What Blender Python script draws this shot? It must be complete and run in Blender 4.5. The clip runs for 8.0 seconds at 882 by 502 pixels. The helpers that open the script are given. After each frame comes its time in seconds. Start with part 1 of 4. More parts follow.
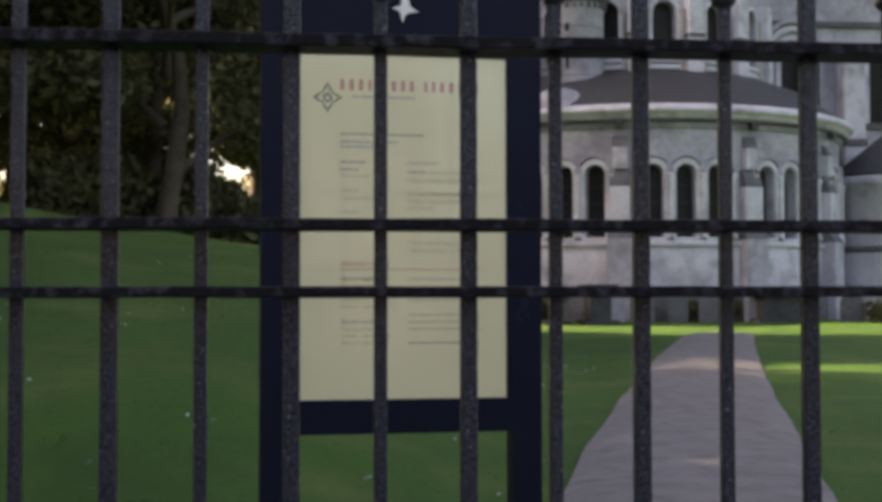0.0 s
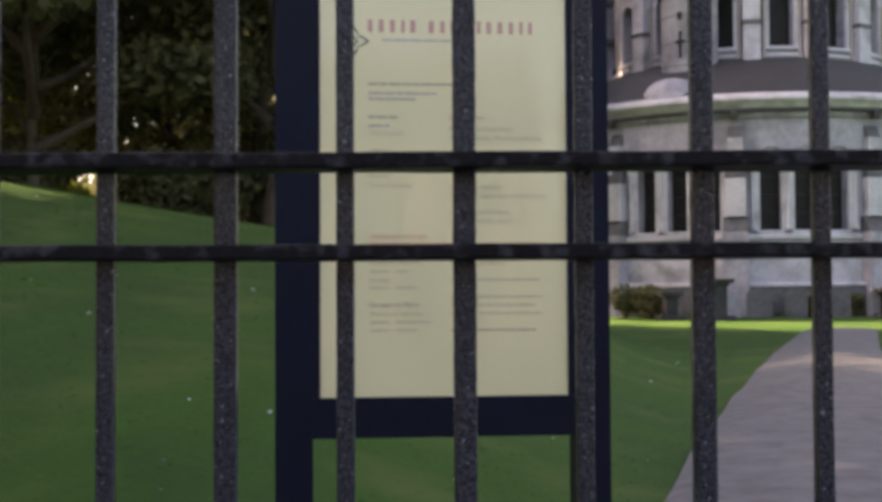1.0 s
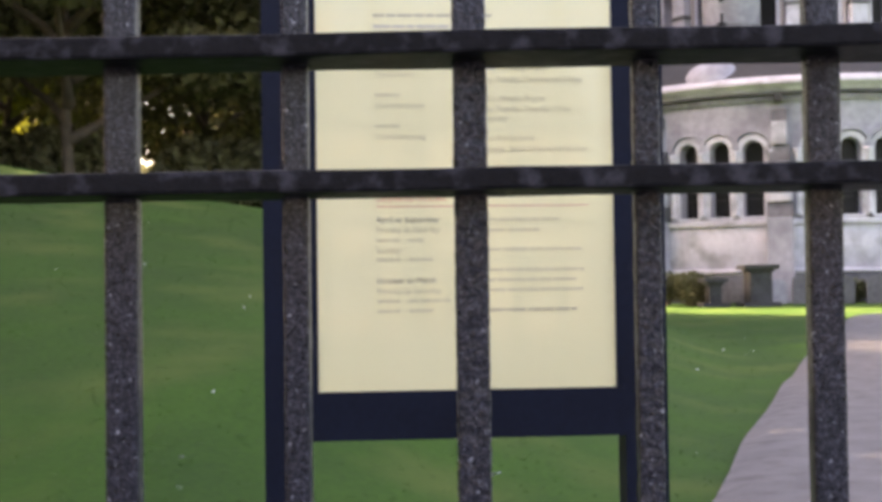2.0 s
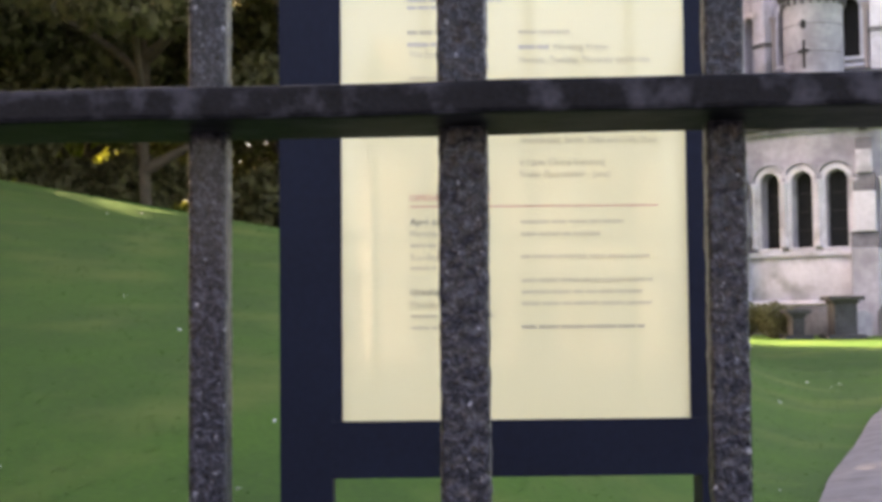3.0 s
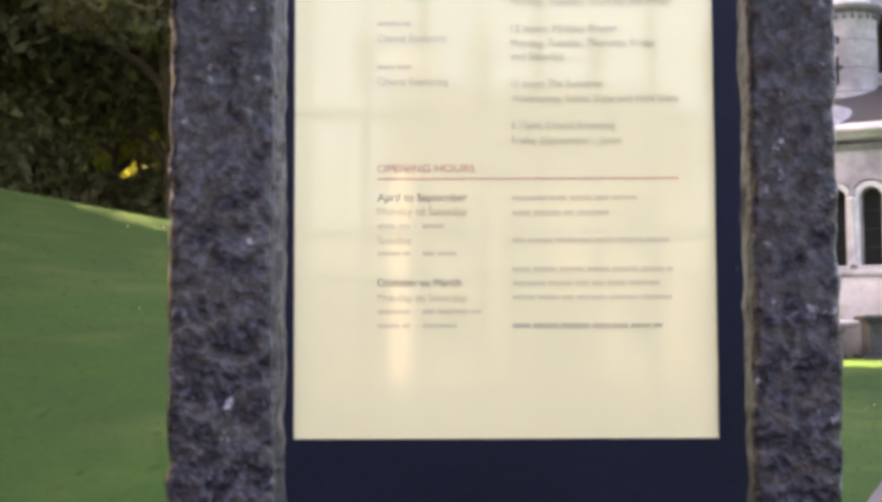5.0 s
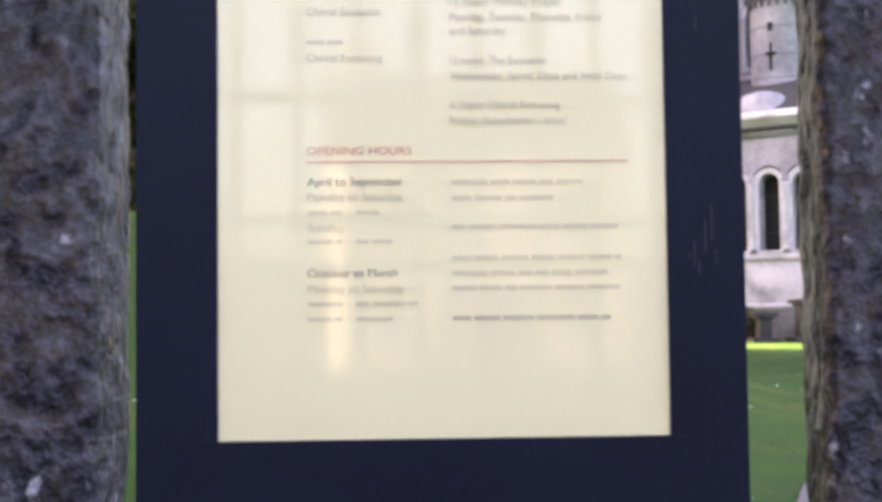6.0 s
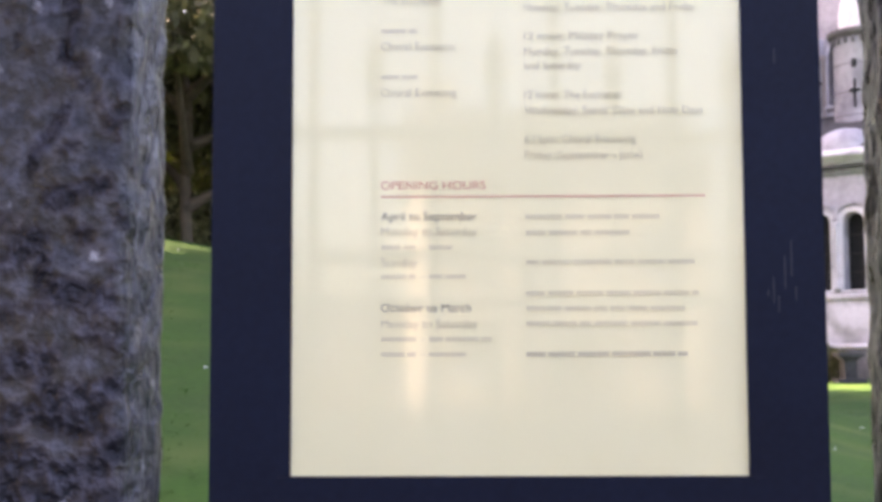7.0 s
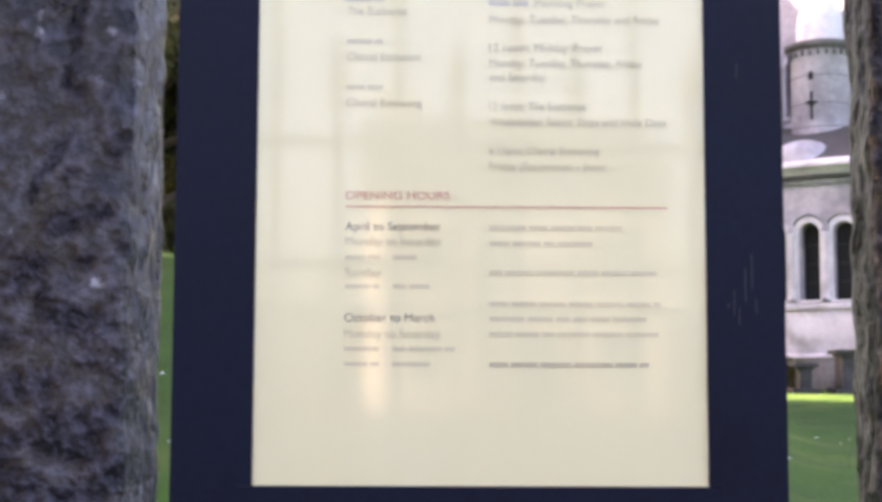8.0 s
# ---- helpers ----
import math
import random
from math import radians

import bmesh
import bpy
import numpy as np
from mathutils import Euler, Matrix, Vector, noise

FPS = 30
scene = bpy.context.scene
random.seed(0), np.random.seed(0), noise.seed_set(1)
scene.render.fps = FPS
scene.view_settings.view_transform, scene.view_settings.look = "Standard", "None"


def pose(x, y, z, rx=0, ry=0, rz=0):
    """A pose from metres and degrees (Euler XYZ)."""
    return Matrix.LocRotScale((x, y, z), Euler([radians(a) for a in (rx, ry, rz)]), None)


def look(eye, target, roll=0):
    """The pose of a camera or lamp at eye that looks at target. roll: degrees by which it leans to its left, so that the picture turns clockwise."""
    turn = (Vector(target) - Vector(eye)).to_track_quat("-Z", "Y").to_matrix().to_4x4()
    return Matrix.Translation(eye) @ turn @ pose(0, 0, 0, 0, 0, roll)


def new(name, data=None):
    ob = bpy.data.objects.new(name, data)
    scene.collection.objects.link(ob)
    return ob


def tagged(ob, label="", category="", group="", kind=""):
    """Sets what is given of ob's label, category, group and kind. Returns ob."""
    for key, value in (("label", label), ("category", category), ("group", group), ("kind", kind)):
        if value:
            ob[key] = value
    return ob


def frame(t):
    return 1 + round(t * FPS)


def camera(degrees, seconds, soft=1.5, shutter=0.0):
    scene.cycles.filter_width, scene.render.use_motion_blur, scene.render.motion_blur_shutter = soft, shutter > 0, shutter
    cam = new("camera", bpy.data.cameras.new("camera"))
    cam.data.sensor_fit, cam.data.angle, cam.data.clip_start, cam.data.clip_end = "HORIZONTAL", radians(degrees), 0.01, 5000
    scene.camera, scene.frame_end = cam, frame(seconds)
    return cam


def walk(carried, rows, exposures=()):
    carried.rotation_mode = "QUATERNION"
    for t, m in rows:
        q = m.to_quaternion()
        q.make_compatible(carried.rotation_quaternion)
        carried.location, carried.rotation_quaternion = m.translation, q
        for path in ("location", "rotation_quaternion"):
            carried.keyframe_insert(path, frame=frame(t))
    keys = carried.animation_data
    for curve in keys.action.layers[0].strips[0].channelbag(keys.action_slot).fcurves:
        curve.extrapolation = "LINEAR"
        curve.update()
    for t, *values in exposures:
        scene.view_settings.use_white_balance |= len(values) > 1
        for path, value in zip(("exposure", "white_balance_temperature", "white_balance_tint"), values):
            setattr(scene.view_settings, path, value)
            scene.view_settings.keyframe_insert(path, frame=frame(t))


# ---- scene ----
cam = camera(37.0, 8.0, soft=4.0)
PATH = [
    (0, (-0.2099, -1.7849, 1.3891), (-0.0180, 0.2045, 1.4636), -0.08),
    (0.5, (-0.1476, -1.5676, 1.3706), (0.0234, 0.4232, 1.4579), -0.76),
    (1, (-0.0362, -1.3264, 1.3551), (-0.0175, 0.6723, 1.4254), -0.30),
    (1.5, (-0.0054, -1.1098, 1.3353), (-0.0276, 0.8895, 1.3842), -1.09),
    (1.7, (-0.0130, -1.0213, 1.3355), (-0.0204, 0.9783, 1.3775), -0.89),
    (2.8, (0.0489, -0.6611, 1.3005), (-0.1525, 1.3255, 1.4136), -0.27),
    (3, (0.0382, -0.6107, 1.3037), (-0.1217, 1.3802, 1.4071), -0.54),
    (3.2, (0.0293, -0.5652, 1.3031), (-0.0630, 1.4298, 1.4091), -1.42),
    (3.5, (0.0245, -0.4926, 1.2984), (0.0235, 1.5054, 1.3880), -1.62),
    (4, (0.0548, -0.4186, 1.2906), (-0.0316, 1.5767, 1.3975), -0.71),
    (4.2, (0.0713, -0.3832, 1.2943), (-0.0855, 1.6071, 1.4139), 0.02),
    (5.3, (0.0759, -0.2453, 1.2754), (-0.1303, 1.7397, 1.4068), -0.20),
    (5.5, (0.0687, -0.2189, 1.2755), (-0.0903, 1.7711, 1.3967), -0.51),
    (6, (0.0694, -0.1887, 1.2871), (-0.0418, 1.8052, 1.3961), -0.64),
    (6.5, (0.0775, -0.1829, 1.2872), (-0.1059, 1.8032, 1.4342), -0.44),
    (7, (0.0739, -0.1796, 1.2851), (-0.1554, 1.8002, 1.4515), -0.17),
    (7.5, (0.0728, -0.1837, 1.2848), (-0.1409, 1.7975, 1.4549), 0.11),
    (8, (0.0689, -0.1834, 1.2879), (-0.0982, 1.8017, 1.4653), 0.22),
]
EXPOSURE = [
    (0.0, 2.15, 8700, 20), (1.0, 2.42, 8900, 22), (1.7, 3.1, 9200, 25), (3.0, 3.42, 9300, 25), (3.5, 3.12, 9400, 23),
    (4.0, 3.34, 9400, 24), (5.5, 3.52, 8700, 31), (6.2, 3.54, 8200, 32), (8.0, 3.47, 8100, 32),
]
walk(cam, [(t, look(eye, target, roll)) for t, eye, target, roll in PATH], EXPOSURE)

# ---- light ----
SUN_EL, SUN_AZ = 32.0, 14.0          # the sun stands low beyond the trees on the bank
world = bpy.data.worlds.new("world")
scene.world = world
world.use_nodes = True
wn = world.node_tree
wn.nodes.clear()
w_out = wn.nodes.new("ShaderNodeOutputWorld")
w_bg = wn.nodes.new("ShaderNodeBackground")
w_sky = wn.nodes.new("ShaderNodeTexSky")
w_sky.sky_type = "NISHITA"
w_sky.sun_disc = False
w_sky.sun_elevation = radians(SUN_EL)
w_sky.sun_rotation = radians(270 + SUN_AZ)
w_sky.air_density, w_sky.dust_density, w_sky.ozone_density = 1.0, 3.5, 1.0
w_bg.inputs["Strength"].default_value = 0.10
wn.links.new(w_sky.outputs[0], w_bg.inputs[0])
wn.links.new(w_bg.outputs[0], w_out.inputs[0])

sun = new("sun", bpy.data.lights.new("sun", "SUN"))
sun.data.energy, sun.data.angle, sun.data.color = 5.0, radians(0.6), (1.0, 0.90, 0.70)
sun_from = Vector((-math.cos(radians(SUN_AZ)) * math.cos(radians(SUN_EL)),
                   math.sin(radians(SUN_AZ)) * math.cos(radians(SUN_EL)), math.sin(radians(SUN_EL))))
sun.matrix_world = look(sun_from * 60, (0, 0, 0))

# ---- materials ----


def material(name, low, high, rough=0.8, metal=0.0, scale=8.0, fine=60.0, bump=0.3, depth=0.01, stain=None, stain_scale=1.2,
             random_tint=0.0, island=False, spec=0.5, coat=0.0):
    """A surface whose colour goes from low to high by broad and fine noise, with stains and fine relief."""
    m = bpy.data.materials.new(name)
    m.use_nodes = True
    nt = m.node_tree
    b = nt.nodes["Principled BSDF"]
    b.inputs["Metallic"].default_value = metal
    b.inputs["Specular IOR Level"].default_value = spec
    b.inputs["Coat Weight"].default_value = coat
    geo = nt.nodes.new("ShaderNodeNewGeometry")
    n1, n2 = nt.nodes.new("ShaderNodeTexNoise"), nt.nodes.new("ShaderNodeTexNoise")
    for n, s, d in ((n1, scale, 6), (n2, fine, 4)):
        n.inputs["Scale"].default_value, n.inputs["Detail"].default_value = s, d
        nt.links.new(geo.outputs["Position"], n.inputs["Vector"])
    mixv = nt.nodes.new("ShaderNodeMath")
    mixv.operation = "MULTIPLY_ADD"
    mixv.inputs[1].default_value, mixv.inputs[2].default_value = 0.45, 0.0
    nt.links.new(n2.outputs["Fac"], mixv.inputs[0])
    add = nt.nodes.new("ShaderNodeMath")
    add.operation = "MULTIPLY_ADD"
    add.inputs[1].default_value = 0.55
    nt.links.new(n1.outputs["Fac"], add.inputs[0])
    nt.links.new(mixv.outputs[0], add.inputs[2])
    ramp = nt.nodes.new("ShaderNodeValToRGB")
    ramp.color_ramp.elements[0].position, ramp.color_ramp.elements[1].position = 0.33, 0.67
    ramp.color_ramp.elements[0].color, ramp.color_ramp.elements[1].color = (*low, 1), (*high, 1)
    nt.links.new(add.outputs[0], ramp.inputs[0])
    colour = ramp.outputs[0]
    if stain:
        n3 = nt.nodes.new("ShaderNodeTexNoise")
        n3.inputs["Scale"].default_value, n3.inputs["Detail"].default_value = stain_scale, 5
        nt.links.new(geo.outputs["Position"], n3.inputs["Vector"])
        r3 = nt.nodes.new("ShaderNodeValToRGB")
        r3.color_ramp.elements[0].position, r3.color_ramp.elements[1].position = 0.5, 0.72
        nt.links.new(n3.outputs["Fac"], r3.inputs[0])
        mx = nt.nodes.new("ShaderNodeMix")
        mx.data_type = "RGBA"
        nt.links.new(r3.outputs[0], mx.inputs[0])
        nt.links.new(colour, mx.inputs[6])
        mx.inputs[7].default_value = (*stain, 1)
        colour = mx.outputs[2]
    if random_tint:
        hsv = nt.nodes.new("ShaderNodeHueSaturation")
        mr = nt.nodes.new("ShaderNodeMapRange")
        mr.inputs[3].default_value, mr.inputs[4].default_value = 1 - random_tint, 1 + random_tint
        src = geo.outputs["Random Per Island"] if island else nt.nodes.new("ShaderNodeObjectInfo").outputs["Random"]
        nt.links.new(src, mr.inputs[0])
        nt.links.new(mr.outputs[0], hsv.inputs["Value"])
        nt.links.new(colour, hsv.inputs["Color"])
        colour = hsv.outputs[0]
    nt.links.new(colour, b.inputs["Base Color"])
    rr = nt.nodes.new("ShaderNodeMapRange")
    rr.inputs[3].default_value, rr.inputs[4].default_value = max(0.03, rough - 0.1), min(1, rough + 0.1)
    nt.links.new(n1.outputs["Fac"], rr.inputs[0])
    nt.links.new(rr.outputs[0], b.inputs["Roughness"])
    bp = nt.nodes.new("ShaderNodeBump")
    bp.inputs["Strength"].default_value, bp.inputs["Distance"].default_value = bump, depth
    nt.links.new(add.outputs[0], bp.inputs["Height"])
    nt.links.new(bp.outputs[0], b.inputs["Normal"])
    return m


M_iron = material("painted_iron", (0.005, 0.005, 0.008), (0.070, 0.070, 0.096), rough=0.3, scale=280, fine=560, bump=1.0, depth=0.0029,
                  stain=(0.26, 0.265, 0.32), stain_scale=220, spec=0.33, coat=0.25)
# rail paint, smoother than the bars', darkened to put the undersides' shade into its colour
M_rail = material("rail_paint_with_shade", (0.003, 0.003, 0.005), (0.010, 0.010, 0.014), rough=0.5, scale=120, fine=400, bump=0.6, depth=0.0015,
                  stain=(0.045, 0.045, 0.06), stain_scale=60, spec=0.10)
iron = M_iron.node_tree.nodes["Principled BSDF"]
iron.inputs["Coat Roughness"].default_value = 0.15
iron.inputs["Specular Tint"].default_value = (0.72, 0.78, 1.0, 1.0)
iron.inputs["Coat Tint"].default_value = (0.9, 0.93, 1.0, 1.0)
for nd in M_iron.node_tree.nodes:            # small flecks only: worn paint, and glints painted in as pale colour
    if nd.bl_idname == "ShaderNodeValToRGB" and nd.color_ramp.elements[0].position < 0.4:
        nd.color_ramp.elements[0].position, nd.color_ramp.elements[1].position = 0.46, 0.70
    if nd.bl_idname == "ShaderNodeValToRGB" and nd.color_ramp.elements[0].position == 0.5:
        nd.color_ramp.elements[0].position, nd.color_ramp.elements[1].position = 0.645, 0.735
M_board = material("navy_enamel", (0.0035, 0.0062, 0.018), (0.006, 0.0105, 0.028), spec=0.13, rough=0.5, scale=6, fine=120, bump=0.05, depth=0.001)
M_scratch = material("scratched_enamel", (0.018, 0.020, 0.032), (0.035, 0.037, 0.05), rough=0.6, scale=60, bump=0.0)
M_paper = material("cream_paper", (0.80, 0.75, 0.475), (0.85, 0.80, 0.525), rough=0.6, scale=5, fine=300, bump=0.03, depth=0.0005)
M_ink = material("grey_ink", (0.49, 0.45, 0.31), (0.55, 0.505, 0.35), rough=0.7, scale=40, bump=0.0)
M_bold = material("black_ink", (0.20, 0.19, 0.16), (0.26, 0.25, 0.20), rough=0.7, scale=40, bump=0.0)
M_bar = material("blurred_ink", (0.62, 0.57, 0.38), (0.66, 0.61, 0.41), rough=0.7, scale=40, bump=0.0)
M_title = material("faded_red_ink", (0.58, 0.30, 0.25), (0.63, 0.35, 0.29), rough=0.7, scale=40, bump=0.0)
M_faint = material("pale_ink", (0.52, 0.49, 0.41), (0.57, 0.54, 0.45), rough=0.7, scale=40, bump=0.0)
M_red = material("red_ink", (0.60, 0.25, 0.19), (0.66, 0.31, 0.24), rough=0.7, scale=40, bump=0.0)
M_star = material("green_ink", (0.06, 0.10, 0.07), (0.09, 0.13, 0.09), rough=0.7, scale=40, bump=0.0)
M_white = material("white_enamel", (0.78, 0.78, 0.78), (0.84, 0.84, 0.84), rough=0.4, scale=30, bump=0.02)
M_lawn = material("lawn_soil", (0.015, 0.052, 0.006), (0.034, 0.094, 0.011), rough=0.9, scale=0.9, fine=25, bump=0.3, depth=0.008,
                  stain=(0.062, 0.100, 0.020), stain_scale=0.8, spec=0.2)
M_path = material("gravel_path", (0.120, 0.115, 0.122), (0.200, 0.192, 0.202), rough=0.95, scale=3.5, fine=90, bump=0.12, depth=0.01,
                  stain=(0.115, 0.107, 0.110), stain_scale=4.5, spec=0.2)
M_pave = material("street_paving", (0.045, 0.045, 0.047), (0.075, 0.075, 0.075), rough=0.9, scale=2, fine=50, bump=0.4, depth=0.01, stain=(0.1, 0.1, 0.1))
M_stone = material("grey_limestone", (0.29, 0.285, 0.345), (0.49, 0.485, 0.565), rough=0.9, scale=0.9, fine=5, bump=0.5, depth=0.04,
                   stain=(0.21, 0.205, 0.245), stain_scale=0.8, spec=0.25)
M_stone_pale = material("dressed_limestone", (0.48, 0.475, 0.55), (0.65, 0.645, 0.73), rough=0.85, scale=1.4, fine=8, bump=0.3, depth=0.02,
                        stain=(0.29, 0.285, 0.325), stain_scale=1.1, spec=0.25)
# darker stone, also for the apse plinth, eaves course and turret bands
M_stone_dark = material("dark_limestone", (0.08, 0.08, 0.092), (0.165, 0.164, 0.18), rough=0.92, scale=1.1, fine=7, bump=0.5, depth=0.04, spec=0.25)
M_tomb = material("dark_tomb_stone", (0.035, 0.036, 0.042), (0.085, 0.086, 0.098), rough=0.9, scale=2.0, fine=14, bump=0.5, depth=0.02, spec=0.2)
M_render = material("cream_render", (0.41, 0.38, 0.32), (0.50, 0.465, 0.40), rough=0.85, scale=1.5, fine=40, bump=0.2, depth=0.005, stain=(0.45, 0.40, 0.30), stain_scale=0.8)
M_shaft = material("pink_marble", (0.34, 0.29, 0.285), (0.46, 0.40, 0.39), rough=0.6, scale=2, fine=12, bump=0.1)
M_slate = material("roof_slate", (0.020, 0.020, 0.025), (0.042, 0.042, 0.050), rough=0.65, scale=2, fine=9, bump=0.6, depth=0.03)
M_lead = material("dark_ironwork", (0.02, 0.02, 0.022), (0.04, 0.04, 0.042), rough=0.6, scale=4, fine=20)
M_window = material("leaded_glass", (0.010, 0.010, 0.012), (0.022, 0.021, 0.024), rough=0.55, scale=3, fine=14, bump=0.3, depth=0.01, spec=0.25)
M_bark = material("bark", (0.045, 0.035, 0.026), (0.10, 0.08, 0.06), rough=0.95, scale=4, fine=22, bump=0.9, depth=0.05)


def leaf_material(name, low, high, vary=0.4):
    m = material(name, low, high, rough=0.6, scale=0.8, fine=6, bump=0.0, random_tint=vary, island=True, spec=0.3)
    nt = m.node_tree
    b, out = nt.nodes["Principled BSDF"], nt.nodes["Material Output"]
    tr, mx = nt.nodes.new("ShaderNodeBsdfTranslucent"), nt.nodes.new("ShaderNodeMixShader")
    nt.links.new(b.inputs["Base Color"].links[0].from_socket, tr.inputs["Color"])
    mx.inputs[0].default_value = 0.3
    nt.links.new(b.outputs[0], mx.inputs[1])
    nt.links.new(tr.outputs[0], mx.inputs[2])
    nt.links.new(mx.outputs[0], out.inputs["Surface"])
    return m


M_grass = leaf_material("grass_blades", (0.021, 0.066, 0.008), (0.046, 0.114, 0.015), 0.2)
for nd in M_grass.node_tree.nodes:
    if nd.bl_idname == "ShaderNodeMixShader":
        nd.inputs[0].default_value = 0.5
M_leaf = leaf_material("dark_leaves", (0.085, 0.088, 0.045), (0.150, 0.150, 0.075))
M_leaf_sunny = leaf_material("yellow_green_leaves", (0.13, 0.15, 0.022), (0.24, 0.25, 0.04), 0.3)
M_leaf_olive = leaf_material("olive_leaves", (0.085, 0.090, 0.035), (0.15, 0.155, 0.055))

# ---- builders ----


def mesh_of(verts, faces, smooth=False):
    me = bpy.data.meshes.new("m")
    me.from_pydata([tuple(v) for v in verts], [], [tuple(f) for f in faces])
    if smooth:
        me.polygons.foreach_set("use_smooth", [True] * len(me.polygons))
    me.update()
    return me


def part(name, shape, mat, parent=None, label="", kind=""):
    """Links a bmesh or a mesh as ONE object, under a thing or part where one is given."""
    me = shape
    if isinstance(shape, bmesh.types.BMesh):
        bmesh.ops.recalc_face_normals(shape, faces=shape.faces[:])
        me = bpy.data.meshes.new(name)
        shape.to_mesh(me)
        shape.free()
    me.name = name
    if mat and not me.materials:
        me.materials.append(mat)
    ob = new(name, me)
    if parent:
        ob.parent = parent
    return tagged(ob, label=label, kind=kind)


def thing(name, label, category, group="", kind="", at=(0, 0, 0)):
    ob = new(name)
    ob.empty_display_size = 0.1
    ob.location = at
    return tagged(ob, label, category, group, kind)


def box(x0, x1, y0, y1, z0, z1, bevel=0.0, bm=None):
    own = bmesh.new()
    bmesh.ops.create_cube(own, size=1)
    bmesh.ops.transform(own, matrix=Matrix.Translation(((x0 + x1) / 2, (y0 + y1) / 2, (z0 + z1) / 2)) @ Matrix.Diagonal((x1 - x0, y1 - y0, z1 - z0, 1)), verts=own.verts)
    if bevel:
        bmesh.ops.bevel(own, geom=own.edges[:], offset=bevel, segments=2, affect="EDGES", profile=0.6)
    if bm is None:
        return own
    me = bpy.data.meshes.new("t")
    own.to_mesh(me)
    own.free()
    bm.from_mesh(me)
    bpy.data.meshes.remove(me)
    return bm


def lathe(profile, centre, steps=32, a0=0.0, a1=2 * math.pi, closed=True):
    """A turned mesh: profile of (radius, z) about an upright axis. Angles start at the side that faces the street."""
    verts, faces = [], []
    n = steps if closed else steps + 1
    for k in range(n):
        a = a0 + (a1 - a0) * k / steps
        for r, z in profile:
            verts.append((centre[0] + r * math.sin(a), centre[1] - r * math.cos(a), z))
    p = len(profile)
    for k in range(steps):
        k2 = (k + 1) % n
        for j in range(p - 1):
            faces.append((k * p + j, k2 * p + j, k2 * p + j + 1, k * p + j + 1))
    return mesh_of(verts, faces, True)


def flat_shape(points, y, thick):
    """A plate in the x-z plane from an outline, its face at y, with a little thickness behind."""
    n = len(points)
    verts = [(x, y, z) for x, z in points] + [(x, y + thick, z) for x, z in points]
    faces = [tuple(range(n)), tuple(range(2 * n - 1, n - 1, -1))] + [(i, n + i, n + (i + 1) % n, (i + 1) % n) for i in range(n)]
    bm = bmesh.new()
    bm.from_mesh(mesh_of(verts, faces))
    return bm


# ---- ground ----


def smooth(a, b, x):
    k = min(1.0, max(0.0, (x - a) / (b - a)))
    return k * k * (3 - 2 * k)


def path_x(y):
    return 2.1 + (y - 6) * (0.305 if y > 6 else 0.12) + 0.0012 * max(0.0, y - 6) ** 2 - 0.014 * max(0.0, y - 5)


def ground_z(x, y):
    base = 0.016 * max(0.0, min(y, 42.0))
    rise = 2.28 - 0.185 * (x + 1.2) if x < -1.2 else 2.28 * (1 - smooth(-1.2, 5.0, x)) ** 1.3
    rise = min(rise, 6.5)
    near = 0.92 * smooth(1.5, 22.0, y) ** 0.85 + 0.08 * smooth(1.5, 8, y)
    far = 1.0 - 0.45 * smooth(23.0, 40.0, y)
    if x > path_x(y):
        rise *= 0.0
    keep = smooth(0.9, 4.0, path_x(y) - x)
    bumpy = 0.03 * noise.noise((x * 0.35, y * 0.35, 0.0)) + 0.004 * noise.noise((x * 1.7, y * 1.7, 3.0))
    return base + max(0.0, rise - 0.016 * y * smooth(0, 3, rise)) * near * far * keep + bumpy * smooth(0.5, 4, y)


def axis_steps(lo, hi, fine_lo, fine_hi, step, wide):
    out, v = [], lo
    while v < hi:
        out.append(v)
        v += step if fine_lo <= v < fine_hi else wide
    return out + [hi]


gx = [-1500, -500, -160, -80] + axis_steps(-50, 60, -14, 22, 0.45, 3.0) + [110, 250, 700, 1500]
gy = [-800, -200, -60, -20, -8, -3] + axis_steps(-1, 80, -1, 46, 0.45, 3.0) + [140, 400, 1500]
verts = [(x, y, ground_z(x, y)) for y in gy for x in gx]
w = len(gx)
faces = [(j * w + i, j * w + i + 1, (j + 1) * w + i + 1, (j + 1) * w + i) for j in range(len(gy) - 1) for i in range(w - 1)]
ground = part("ground", mesh_of(verts, faces, True), M_lawn)
tagged(ground, "mown green lawn rising to a bank under trees", "lawn", kind="structure")

# gravel path
verts, faces = [], []
ys = [0.6 + 0.35 * k for k in range(86)]
for k, y in enumerate(ys):
    half = 0.88 + 0.05 * smooth(4, 10, y) - 0.05 * smooth(18, 34, y)
    c = path_x(y)
    for j in range(9):
        f = j / 8 * 2 - 1
        wob = 0.03 * noise.noise((y * 0.5, f * 3.0, 7.0)) + 0.02 * noise.noise((y * 1.3, f * 5, 2.0))
        x = c + f * half + (wob if abs(f) > 0.9 else 0)
        z = 0.016 * y + 0.03 * (1 - f * f) + 0.065 - (0.035 if abs(f) > 0.95 else 0)
        verts.append((x, y, z))
for k in range(len(ys) - 1):
    for j in range(8):
        a = k * 9 + j
        faces.append((a, a + 1, a + 10, a + 9))
path = part("path", mesh_of(verts, faces, True), M_path)
tagged(path, "worn grey gravel footpath across the lawn", "path", kind="structure")



